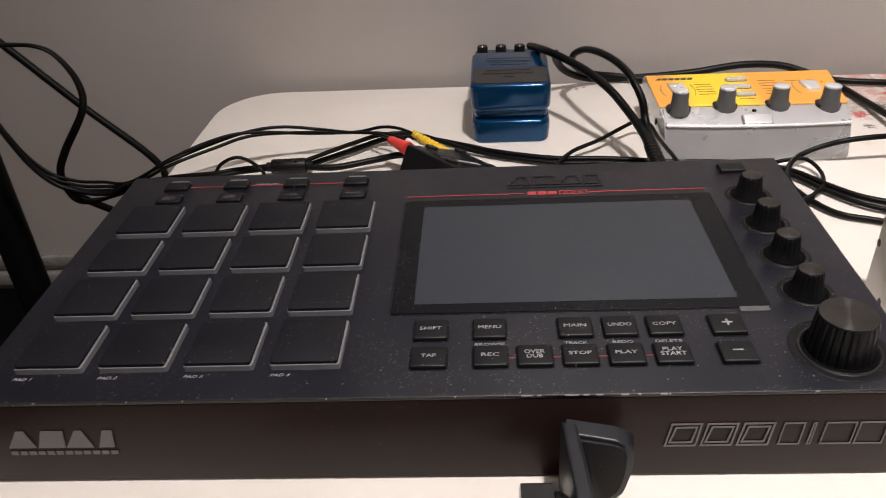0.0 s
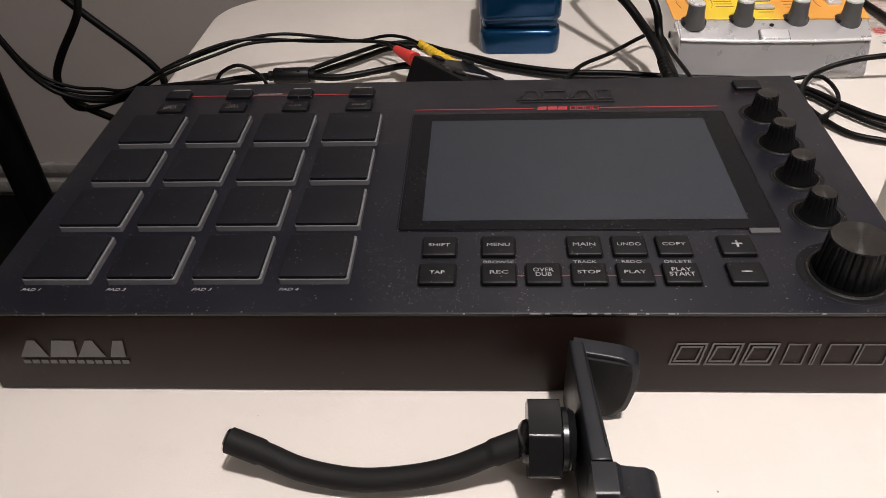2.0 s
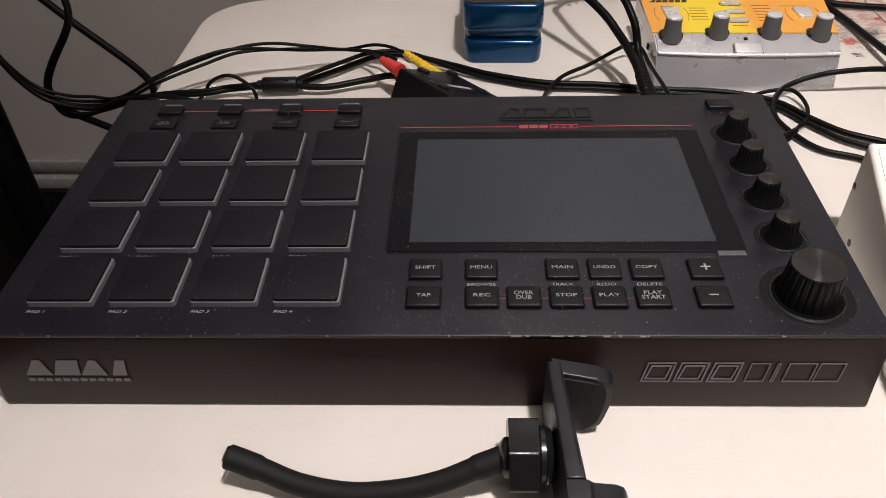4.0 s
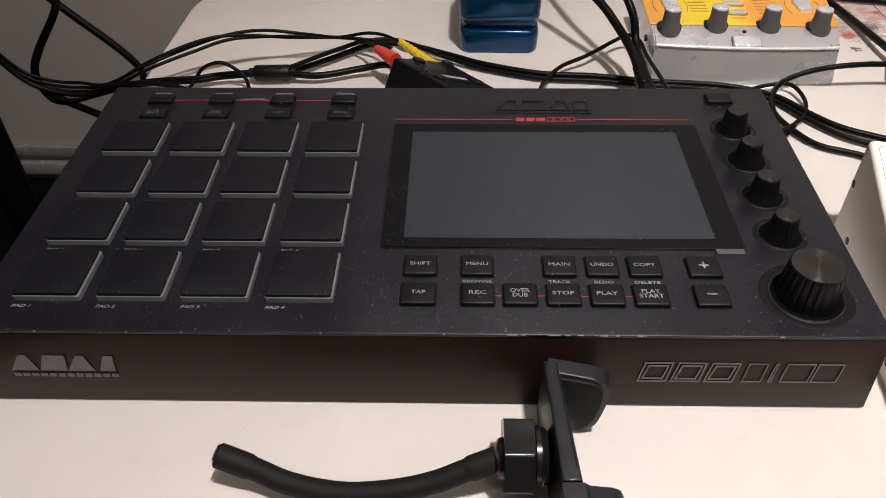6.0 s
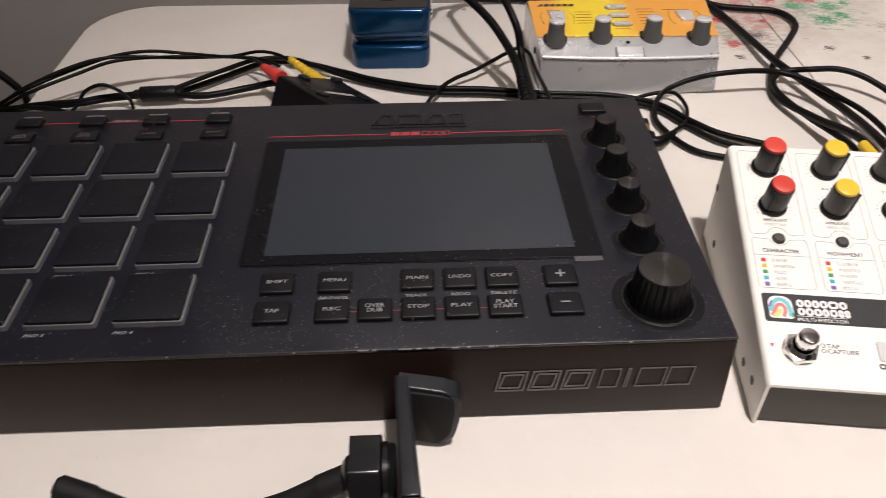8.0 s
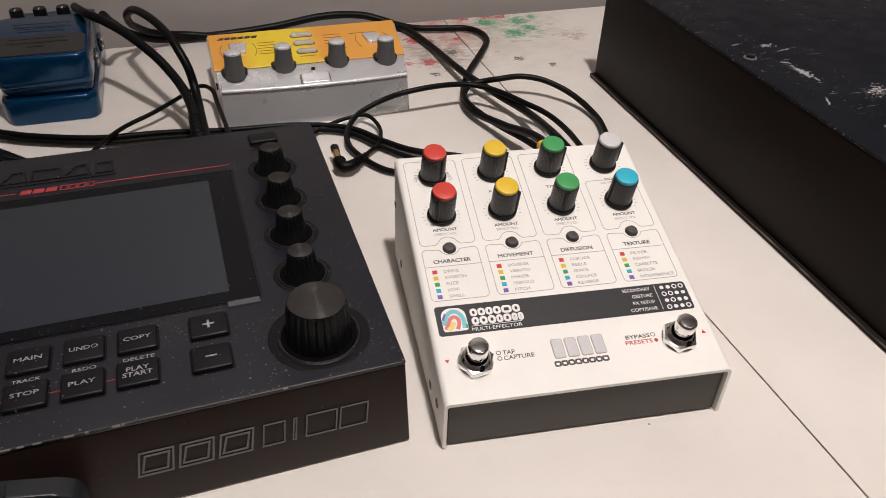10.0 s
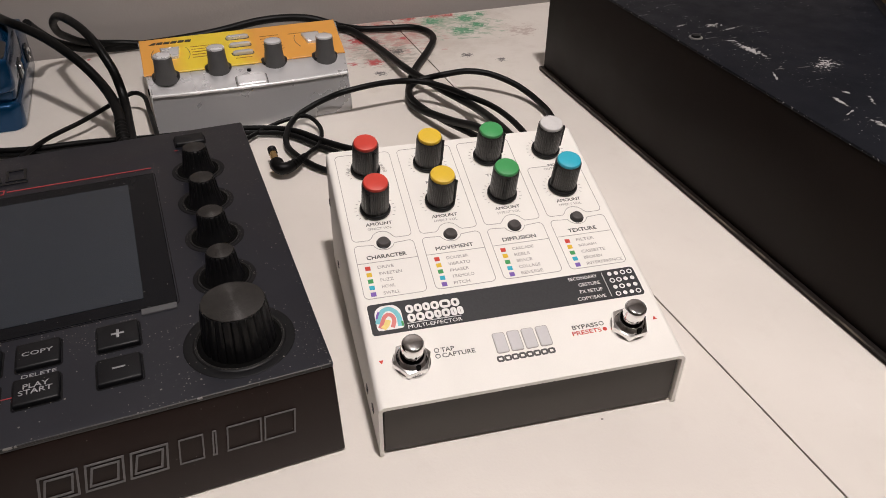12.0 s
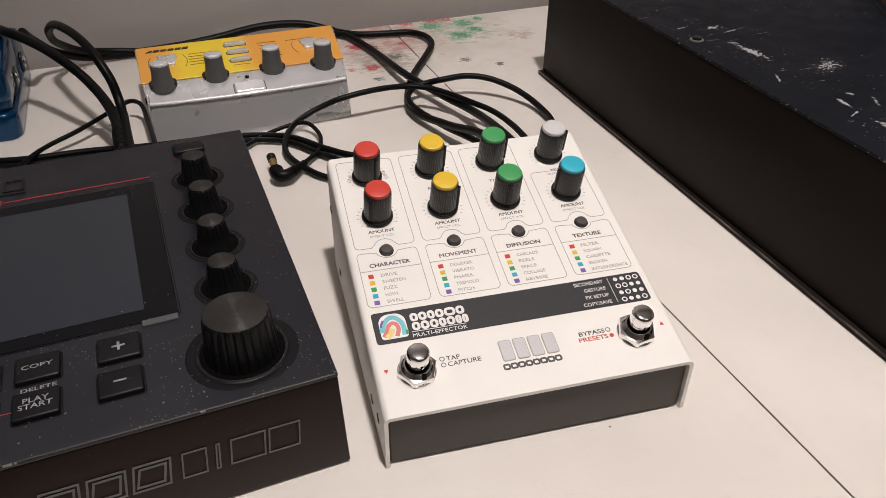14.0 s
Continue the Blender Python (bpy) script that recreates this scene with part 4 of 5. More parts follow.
# foot switches, lenses and lower words
for u, v in ((0.0170, 0.0185), (0.1115, 0.0184)):
    at = FACE @ pose(u, v, 0)
    hexagon = [(0.0083 * math.cos(radians(a)), 0.0083 * math.sin(radians(a))) for a in range(10, 370, 60)]
    nut = part("footswitch", slab(hexagon, 0.0006, 0.0034, 0.0005, 2), chrome, fx, "chrome foot switch with hexagon nut", at)
    part("washer", lathe([(0.0079, 0), (0.0080, 0.0003), (0.0078, 0.0007), (0.006, 0.0008)], 36), chrome, nut)
    part("collar", lathe([(0.0063, 0.003), (0.0064, 0.0036), (0.0060, 0.0040), (0.0062, 0.0044), (0.0058, 0.0048), (0.0060, 0.0052), (0.0056, 0.0056), (0.0046, 0.0057)], 36), chrome, nut, "threaded chrome bushing")
    part("plunger_gap", lathe([(0.0049, 0.0056), (0.0049, 0.0060), (0.0036, 0.0061)], 28), gap_black, nut)
    part("plunger", lathe([(0.0042, 0.0056), (0.0042, 0.0080), (0.0045, 0.0084), (0.0046, 0.0090), (0.0046, 0.0124), (0.0045, 0.0132), (0.0042, 0.0138), (0.0038, 0.0142), (0.0032, 0.0144), (0.0004, 0.01445)], 36), chrome, nut, "flat-topped chrome plunger")
    part("thread_notch", box(0.0006, 0.0022, -0.0066, -0.0054, 0.0034, 0.0060), gap_black, nut)
for k in range(4):
    x = 0.0526 + k * 0.0063
    ring = part("lens", slab(outline_round(x, x + 0.0049, 0.0157, 0.0251, 0.0008, 4), 0.0, 0.0005, 0.0002, 1), lens_grey, fx, "frosted indicator lens", FACE)
    part("lens_edge", frame_line(outline_round(x - 0.0001, x + 0.005, 0.0156, 0.0252, 0.0008, 4), 0.0003, 0.0, 0.0003), ink_line, ring)
for k in range(8):
    x = 0.0518 + k * 0.00315
    ink("badge_block", frame_line(outline_round(x, x + 0.0023, 0.0119, 0.0139, 0.0005, 3), 0.0008, 0.00004, 0.00014), ink_dark)
legend("TAP", 0.0327, 0.0217, 0.00006, 0.0056, 0.0021, ink_dark, fx, FACE, bold=0.008)
legend("CAPTURE", 0.0368, 0.0190, 0.00006, 0.0138, 0.0021, ink_dark, fx, FACE, bold=0.008)
legend("BYPASS", 0.0930, 0.0218, 0.00006, 0.0116, 0.0021, ink_dark, fx, FACE, bold=0.012)
legend("PRESETS", 0.0928, 0.0189, 0.00006, 0.0130, 0.0021, cap_red, fx, FACE, bold=0.012)
for x, y, full, tint in ((0.0281, 0.0218, 0, ink_dark), (0.0281, 0.0190, 0, ink_dark), (0.1004, 0.0219, 0, ink_dark), (0.1010, 0.0189, 1, cap_red)):
    ring = [(x + 0.00095 * math.cos(radians(a)), y + 0.00095 * math.sin(radians(a))) for a in range(0, 360, 30)]
    ink("dot", slab(ring, 0.00004, 0.00014) if full else frame_line(ring, 0.0003, 0.00004, 0.00014), tint)
ink("triangle", slab([(0.0041, 0.0213), (0.0061, 0.0213), (0.0051, 0.0195)][::-1], 0.00004, 0.00014), cap_red)
ink("triangle", slab([(0.1236, 0.0195), (0.1256, 0.0195), (0.1246, 0.0213)], 0.00004, 0.00014), cap_red)

# ---- the blue pedal ----
pedal = empty("guitar_pedal", pose(0.2248, 0.3564, 0, 0, 0, -1.3), "metallic blue guitar effect pedal with a black label plate", "effects pedal")
PW, PL = 0.0650, 0.125


def loft_round(x0, x1, y0, y1, r, levels, n=8):
    """Rounded outlines one above another: inset and height of each."""
    bm = bmesh.new()
    rings = [[bm.verts.new((x, y, z)) for x, y in outline_round(x0 + d, x1 - d, y0 + d, y1 - d, max(r - d * 0.5, 0.001), n)] for d, z in levels]
    for a, b in zip(rings, rings[1:]):
        for k in range(len(a)):
            bm.faces.new((a[k - 1], a[k], b[k], b[k - 1]))
    bm.faces.new(rings[0][::-1])
    bm.faces.new(rings[-1])
    return bm


def bowed(bm, by, reach):
    """Bows the front outwards."""
    for v in bm.verts:
        if v.co.y < reach:
            v.co.y -= by * (1 - (2 * v.co.x / PW - 1) ** 2)
    return bm


base_bm = bowed(loft_round(0, PW, 0.0, PL, 0.008, ((0.0012, 0.0004), (0.0006, 0.0024), (0.0002, 0.0085), (0.0, 0.0150), (0.0002, 0.0172), (0.0010, 0.0188), (0.0022, 0.0196), (0.0036, 0.0199))), 0.0042, 0.06)
part("base", base_bm, pedal_blue, pedal, "blue enamelled base with a bowed front")
part("rubber_sole", slab(outline_round(0.004, PW - 0.004, 0.004, PL - 0.004, 0.005, 5), 0.0, 0.0006), knob_black, pedal)
part("front_neck", bowed(loft_round(0.0, PW, 0.0022, 0.074, 0.007, ((0.0030, 0.019), (0.0022, 0.0225), (0.0016, 0.0270), (0.0022, 0.0310))), 0.0026, 0.03), pedal_blue, pedal, "recessed blue front below the treadle")


def treadle():
    """Rounded foot plate, higher towards the back, with a bowed front."""
    bm = loft_round(-0.0004, PW + 0.0004, -0.0008, 0.0745, 0.0075, ((0.0034, 0.0276), (0.0016, 0.0281), (0.0006, 0.0295), (0.0002, 0.0330), (0.0, 0.0400), (0.0, 0.0470), (0.0004, 0.0488), (0.0012, 0.0500), (0.0024, 0.0505)))
    for v in bm.verts:
        if v.co.z > 0.045:
            v.co.z += 0.0030 * v.co.y / 0.07
    return bowed(bm, 0.0024, 0.03)


tread = part("treadle", treadle(), pedal_blue, pedal, "blue enamelled foot treadle")
part("label_plate", slab(outline_round(0.0018, PW - 0.0018, 0.0022, 0.0345, 0.005, 6), 0, 0.0007, 0.0003, 1), pedal_plate, tread, "matte dark grey label plate", pose(0, 0, 0.0506, 2.45, 0, 0))
for k, (x0, x1, y) in enumerate(((0.012, 0.050, 0.028), (0.010, 0.052, 0.021), (0.026, 0.036, 0.014), (0.016, 0.048, 0.046), (0.012, 0.052, 0.055))):
    part("label_bar", box(x0, x1, y, y + (0.0022 if k == 1 else 0.0012), 0.0007, 0.0010 if k < 3 else 0.0009), gloss_black, tread, "", pose(0, 0, 0.0506, 2.45, 0, 0))
part("rear_deck", slab(outline_round(0.001, PW - 0.001, 0.0755, PL - 0.001, 0.004, 4), 0.018, 0.040, 0.002, 2), pedal_blue, pedal, "blue enamelled control deck")
for x in (0.0086, 0.0256, 0.0426):
    k = part("knob", ribbed([(0.0052, 0.040, 1), (0.005, 0.0495, 1), (0.0044, 0.0508, 0)], 32, 0.0005, (x, 0.1005, 0)), knob_black, pedal, "small black control knob")
    part("knob_mark", box(x - 0.0004, x + 0.0004, 0.0960, 0.1005, 0.0507, 0.0511), ink_white, k)
for y, z in ((0.040, 0.030), (0.092, 0.0225)):
    sock = part("jack_socket", slab(outline_round(y - 0.0062, y + 0.0062, z - 0.0062, z + 0.0062, 0.0015, 4), 0.0, 0.0016, 0.0004, 2), gloss_black, pedal, "black plastic jack socket", Matrix(((0, 0, 1, PW - 0.0006), (1, 0, 0, 0), (0, 1, 0, 0), (0, 0, 0, 1))))
    part("socket_rim", lathe([(0.0044, 0), (0.0044, 0.0010), (0.0036, 0.0012), (0.0032, 0.0004)], 20, (y, z, 0.0015)), chrome, sock, "chrome socket rim")

# ---- the silver and orange effect unit ----
unit = empty("desktop_effect", pose(0.37366, 0.3160, 0, 0, 0, -2.0), "silver plastic tabletop effect unit with an orange and yellow top", "effects unit")
UW = 0.1440


def unit_shell():
    """Rounded wedge with a bowed front."""
    bm, rows, n = bmesh.new(), [], 13
    for k in range(n):
        s = k / (n - 1)
        bow = -0.0035 * (1 - (2 * s - 1) ** 2)
        x_front, x_back = 0.001 + s * (UW - 0.006), -0.0032 + s * (UW + 0.0105)
        prof = [(-0.0068 + bow, 0.0), (-0.0062 + bow, 0.0035), (-0.0045 + bow, 0.009), (-0.0024 + bow, 0.016), (-0.0006 + bow, 0.0225), (0.0 + bow, 0.0255), (0.0006 + bow, 0.0268), (0.0016 + bow, 0.0275), (0.010 + bow * 0.6, 0.0315), (0.0195, 0.0338), (0.0212, 0.0340), (0.0885, 0.0352), (0.0925, 0.0335), (0.0935, 0.0)]
        row = []
        for y, z in prof:
            f = min(1, max(0, y / 0.088))
            row.append(bm.verts.new((x_front + (x_back - x_front) * f, y, z)))
        rows.append(row)
    for a, b in zip(rows, rows[1:]):
        for k in range(len(a) - 1):
            bm.faces.new((a[k], a[k + 1], b[k + 1], b[k]))
        bm.faces.new((a[0], b[0], b[-1], a[-1]))
    for r in (rows[0], rows[-1]):
        bm.faces.new(r)
    bmesh.ops.bevel(bm, geom=[e for r in (rows[0], rows[-1]) for e in bm.edges if e.verts[0] in r and e.verts[1] in r], offset=0.0012, segments=2, affect="EDGES")
    return bm


part("shell", unit_shell(), silver_paint, unit, "silver plastic shell with a bowed front")
# ridge line in a whiter tone than the shell, as its highlight
part("front_ridge", tube([(0.0018 + s * (UW - 0.0076), -0.0002 - 0.0035 * (1 - (2 * s - 1) ** 2), 0.0271) for s in (0, 0.125, 0.25, 0.375, 0.5, 0.625, 0.75, 0.875, 1)], 0.0012, 3, 12), ridge_bright, unit, "moulded ridge whitened to show its highlight")
PLATE = pose(0, 0, 0.0338, 1.05, 0, 0)
part("top_plate", slab([(-0.0014, 0.0196), (UW - 0.0020, 0.0200), (UW + 0.0056, 0.0895), (-0.0022, 0.0866)], 0.0, 0.0009, 0.0003, 1), orange_plate, unit, "orange and yellow printed top plate", PLATE)
for x, y in ((0.0129, 0.0140), (0.0492, 0.0182), (0.0893, 0.0190), (0.1264, 0.0168)):
    part("knob_well", lathe([(0.0094, 0.0315), (0.0094, 0.0351), (0.0092, 0.0352), (0.002, 0.0352)], 32, (x, y + 0.0028, 0)), knob_black, unit, "dark round knob well")
    knob = part("knob", lathe([(0.0083, 0.0312), (0.0079, 0.0345), (0.0070, 0.0380), (0.0064, 0.0425), (0.0062, 0.0480), (0.0061, 0.0492)], 36, (x, y, 0)), knob_grey, unit, "dark grey flared knob")
    part("knob_cap", lathe([(0.0061, 0.0490), (0.0062, 0.0497), (0.0059, 0.0503), (0.0048, 0.0508), (0.002, 0.0510)], 32, (x, y, 0)), silver_light, knob, "silver knob cap")
for k in range(3):
    part("selector_key", slab(outline_round(0.0622 - 0.0004 * k, 0.0770 + 0.0004 * k, 0.0367 + k * 0.0160, 0.0417 + k * 0.0160, 0.0022, 5), 0.0, 0.0030, 0.0009, 3), silver_light, unit, "rounded silver selector key", PLATE)
    part("key_gap", frame_line(outline_round(0.0618 - 0.0004 * k, 0.0774 + 0.0004 * k, 0.0361 + k * 0.0160, 0.0423 + k * 0.0160, 0.0026, 5), 0.0006, 0.0005, 0.0012), ink_dark, unit, "", PLATE)
for x in (0.0190, 0.1242):
    part("rocker_key", slab([(x - 0.0052, 0.044), (x + 0.0052, 0.044), (x + 0.007, 0.062), (x - 0.007, 0.062)], 0.0, 0.0032, 0.0009, 3), silver_light, unit, "silver rocker key", PLATE)
    for s in (-1, 1):
        arc = [(x + s * (0.0115 + 0.0022 * math.sin(math.pi * t)), 0.040 + 0.024 * t) for t in (0, 0.2, 0.4, 0.6, 0.8, 1)]
        part("printed_arc", frame_line(arc, 0.0004, 0.0009, 0.0011, closed=False), ink_dark, unit, "", PLATE)
part("bypass_key", slab(outline_round(0.0592, 0.0800, -0.0052, 0.0052, 0.0016, 4), 0.0, 0.0030, 0.0010, 3), silver_light, unit, "silver bypass key", pose(0, 0.0022, 0.0283, 20, 0, 0))
part("key_gap", frame_line(outline_round(0.0587, 0.0805, -0.0057, 0.0057, 0.0018, 4), 0.0005, 0.0005, 0.0014), ink_dark, unit, "", pose(0, 0.0022, 0.0283, 20, 0, 0))
part("indicator", lathe([(0.0017, 0.0), (0.0015, 0.0012), (0.0006, 0.0016)], 14, (0.0696, 0.0128, 0.0322)), knob_black, unit, "small dark indicator lamp")
for x, y, w in [(0.034, 0.042 + 0.0052 * k, 0.0135) for k in range(5)] + [(0.086, 0.040 + 0.0056 * k, 0.0145) for k in range(6)] + [(0.012, 0.066, 0.011), (0.108, 0.067, 0.022), (0.0610, 0.0415, 0.014), (0.0632, 0.031, 0.012)]:
    part("printed_bar", box(x, x + w, y, y + 0.0008, 0.0009, 0.0011), ink_brown, unit, "", PLATE)
for k in range(6):
    x = 0.0045 + k * 0.0052
    part("badge_block", slab([(x, 0.0745), (x + 0.0042, 0.0745), (x + 0.0054, 0.0785), (x + (0.0034 if k == 0 else 0.0012), 0.0785)], 0.0009, 0.0012), pedal_plate, unit, "black printed badge block", PLATE)
for y, z in ((0.030, 0.018), (0.055, 0.018)):
    part("side_jack", lathe([(0.0027, 0), (0.0027, -0.0010), (0.0018, -0.0012)], 16, (-0.0002, y, z), "x"), knob_black, unit, "black side jack")

# ---- the scratched black equipment case ----
case = empty("equipment_case", pose(0.682, 0.3215, 0, 0, 0, -2.3), "scratched black steel equipment case lying on the table", "equipment case")
BH = 0.086
part("body", box(0.0, 0.43, -0.395, 0.0, 0.003, BH - 0.0016, 0.0012), case_black, case, "black enamelled steel body")
part("lid", box(-0.0006, 0.431, -0.3956, 0.0006, BH - 0.0018, BH, 0.0008), case_scratched, case, "scratched black steel lid")
part("bottom_flange", box(-0.0026, 0.432, -0.397, 0.0026, 0.0, 0.0034, 0.0008), case_black, case, "thin folded bottom flange")
part("flange_edge", box(-0.0030, -0.0024, -0.396, 0.002, 0.0022, 0.0036, 0.0002, 1), flange_worn, case, "worn bare edge of the flange")
for y in (-0.1702, -0.335):
    screw = part("screw", lathe([(0.0042, BH), (0.004, BH + 0.0006), (0.003, BH + 0.0007)], 20, (0.0112, y, 0)), worn_metal, case, "worn steel lid screw")
    part("screw_head", lathe([(0.003, BH + 0.0006), (0.0027, BH + 0.0018), (0.0015, BH + 0.0022)], 18, (0.0112, y, 0)), knob_black, screw)
# books standing at an angle on the case
row = Vector((-0.533, -0.846, 0))
for at, thick, cover, words in ((-0.034, 0.020, book_tan, "tan cloth book standing upright on the equipment case"), (-0.012, 0.019, book_grey, "pale grey book standing upright on the equipment case"), (0.009, 0.018, book_blue, "dark blue book standing upright on the equipment case"), (0.029, 0.012, book_tan, "thin tan book standing upright on the equipment case"), (0.043, 0.03, book_grey, "thick grey book standing upright on the equipment case")):
    p = Vector((0.190, -0.1235, 0)) + row * at
    book = empty("book", case.matrix_basis @ pose(p.x, p.y, BH + 0.001, 0, 0, -122.2), words, "book", "books on the case")
    part("cover", box(0.0, thick, 0.0, 0.15, 0.0, 0.21, 0.0012), cover, book)
    part("pages", box(0.002, thick - 0.002, 0.006, 0.1512, 0.003, 0.2115), cap_white, book, "pale page block")
# black sheet laid in place of the shadow where the books stand
rest = new("book_rest", mesh_of("book_rest", box(-0.05, 0.09, -0.0045, 0.15, 0, 0.0012, 0.0004, 1), mount_black))
p = Vector((0.190, -0.1235, 0))
rest.matrix_basis = case.matrix_basis @ pose(p.x, p.y, BH, 0, 0, -122.2)
tagged(rest, "thin black strip standing in for the shadow at the books' feet", "board")

# ---- the phone clamp with its gooseneck ----
clamp = empty("phone_clamp", pose(0, 0, 0), "black plastic phone clamp on a flexible gooseneck, lying on the table", "phone holder")


def arm():
    return slab([(0.2628, -0.0090), (0.2692, -0.0100), (0.2735, -0.0690), (0.2655, -0.0690)][::-1], 0.002, 0.0405, 0.0014, 3)


part("spine", arm(), spine_grey, clamp, "black clamp spine")
part("spine_groove", box(0.0016, 0.0019, -0.052, -0.004, 0.0, 0.0004), mount_black, clamp, "", pose(0.2665, -0.0115, 0.0404, 0, 0, 3.8))


def jaw():
    """Upright jaw with a rounded far edge."""
    curve = glide([(0.0170, 0.0008, 0), (0.0235, 0.0055, 0), (0.0268, 0.018, 0), (0.0278, 0.029, 0), (0.0262, 0.0358, 0), (0.0195, 0.0388, 0)], 5)
    pts = [(0.0, 0.003), *[(v.x, v.y) for v in curve], (0.0, 0.0405)]
    bm = slab(pts, -0.0045, 0.0035, 0.0012, 3)
    bmesh.ops.rotate(bm, verts=bm.verts, matrix=Matrix.Rotation(radians(90), 3, "X"))
    return bm


jaw_part = part("jaw", jaw(), spine_grey, clamp, "black hooked jaw", pose(0.2645, -0.0125, 0, 0, 0, -8))
pad_bm = slab([(0.0058, 0.004), *[(v.x, v.y) for v in glide([(0.0160, 0.0028, 0), (0.0216, 0.0078, 0), (0.0243, 0.018, 0), (0.0250, 0.028, 0), (0.0240, 0.0345, 0), (0.0190, 0.0368, 0)], 5)], (0.0058, 0.0378)], 0.0035, 0.0046, 0.0006, 2)
bmesh.ops.rotate(pad_bm, verts=pad_bm.verts, matrix=Matrix.Rotation(radians(90), 3, "X"))
part("grip_pad", pad_bm, neck_rubber, jaw_part, "soft black grip pad")


def lower_jaw():
    """A hook that bends away from the spine and falls towards its rounded tip."""
    pts = [(0.2655, 0.001), (0.2655, 0.0405), (0.2740, 0.0405), (0.2760, 0.0385), (0.2790, 0.0380), (0.2850, 0.0372), (0.2882, 0.0352), (0.2898, 0.0315), (0.2900, 0.0240), (0.2880, 0.0100), (0.2830, 0.001)]
    bm = slab(pts[::-1], 0.0695, 0.0835, 0.0022, 3)
    bmesh.ops.rotate(bm, verts=bm.verts, matrix=Matrix.Rotation(radians(90), 3, "X"))
    return bm


low = part("lower_jaw", lower_jaw(), spine_grey, clamp, "black lower jaw")
part("lower_pad", lathe([(0.0105, 0.0), (0.0105, 0.0010), (0.0095, 0.0014), (0.002, 0.0014)], 32), neck_rubber, low, "soft black grip pad", pose(0.2795, -0.0832, 0.0235, 90, 0, 0))
part("spine_joint", box(0.2658, 0.2732, -0.0692, -0.0688, 0.010, 0.0406), gap_black, clamp)
corner_at = [(0.0151 * math.cos(radians(a)), 0.0151 * math.sin(radians(a)), a) for a in range(3, 363, 60)]
collar_bm = slab([(x + 0.0019 * math.cos(radians(a + d)), y + 0.0019 * math.sin(radians(a + d))) for x, y, a in corner_at for d in (-30, -15, 0, 15, 30)], 0.2446, 0.2572, 0.0009, 3)
for v in collar_bm.verts:
    v.co = Vector((v.co.z, v.co.x - 0.0450, v.co.y + 0.0205))
part("collar", collar_bm, gloss_black, clamp, "glossy six-sided locking collar")
part("collar_ring", lathe([(0.0112, 0.2570), (0.0127, 0.2580), (0.0127, 0.2600), (0.0119, 0.2606), (0.0123, 0.2612), (0.0112, 0.2630)], 32, (0, -0.0450, 0.0205), "x"), gloss_black, clamp)
part("ball", lathe([(0.003, 0.2402), (0.0064, 0.2412), (0.0084, 0.2427), (0.0090, 0.2447)], 24, (0, -0.0470, 0.0215), "x"), gloss_black, clamp)
NECK = [(0.2430, -0.0470, 0.0215), (0.2300, -0.0500, 0.0175), (0.2160, -0.0530, 0.0125), (0.1990, -0.0550, 0.0090), (0.1770, -0.0555, 0.0072), (0.1550, -0.0525, 0.0090), (0.1380, -0.0475, 0.0130), (0.1235, -0.0440, 0.0170)]
part("gooseneck", tube(NECK, 0.005, 10, 18, lambda s: 0.0049 + (0.0006 if s < 0.13 or s > 0.86 else 0.0)), neck_rubber, clamp, "bent black sleeved gooseneck")
part("end_plug", lathe([(0.0050, -0.0010), (0.0046, -0.0018), (0.003, -0.0022)], 18, (0, 0, 0), "x"), chrome, clamp, "bright metal end", pose(0.1240, -0.0442, 0.0168, 0, 14, -12))

# ---- the small black converter and its plugs ----
corner, along, across = Vector((0.178, 0.274, 0.0387)), Vector((0.037, 0.0416, -0.0257)), Vector((0.030, -0.0500, 0.0035))
ax_u = along.normalized()
ax_n = ax_u.cross(across).normalized()
ax_n = ax_n if ax_n.z > 0 else -ax_n
ax_v = ax_n.cross(ax_u)
conv_pose = Matrix((ax_u, ax_v, ax_n)).transposed().to_4x4()
conv_pose.translation = corner
conv = empty("video_converter", conv_pose, "small black plastic converter box leaning on the drum machine", "converter")
conv_body = part("body", slab(outline_round(0.0, 0.062, -0.056, 0.0, 0.002, 3), -0.031, 0.0, 0.0025, 2), mount_black, conv, "black plastic body")
SKEW = -10.5
part("body_label", box(-0.0125, 0.0125, -0.0019, 0.0019, -0.0001, 0.0003), ink_line, conv_body, "small pale label sticker", pose(0.0305, -0.0345, 0, 0, 0, SKEW))
for x, y in ((0.0225, -0.0050), (0.0565, -0.0055), (0.0495, -0.0425), (0.0100, -0.0375)):
    part("rubber_foot", lathe([(0.0050, -0.0005), (0.0050, 0.0012), (0.0042, 0.0018), (0.0005, 0.0018)], 20, (x, y, 0)), knob_black, conv_body)
for k in range(6):
    part("vent_slot", box(-0.0026, 0.0026, -0.0007, 0.0007, -0.0002, 0.0003), gloss_black, conv_body, "", pose(0.0140 - k * 0.0013, -0.0125 - k * 0.0034, 0, 0, 0, SKEW))
    part("vent_slot", box(-0.0007, 0.0007, -0.0018, 0.0018, -0.0002, 0.0003), gloss_black, conv_body, "", pose(0.0200 + k * 0.0036, -0.0425 - k * 0.00065, 0, 0, 0, SKEW))


def plug(name, tip, tail, r, material, label, ridges=True):
    a, b = Vector(tip), Vector(tail)
    ob = new(name, mesh_of(name, tube([a, a.lerp(b, 0.33), a.lerp(b, 0.66), b], r, 18, 14, lambda s: r * (1.0 - 0.45 * s) * (0.72 if ridges and 0.3 < s < 0.9 and int(s * 20) % 2 else 1)), material))
    return tagged(ob, label, "plug", "audio and video plugs")


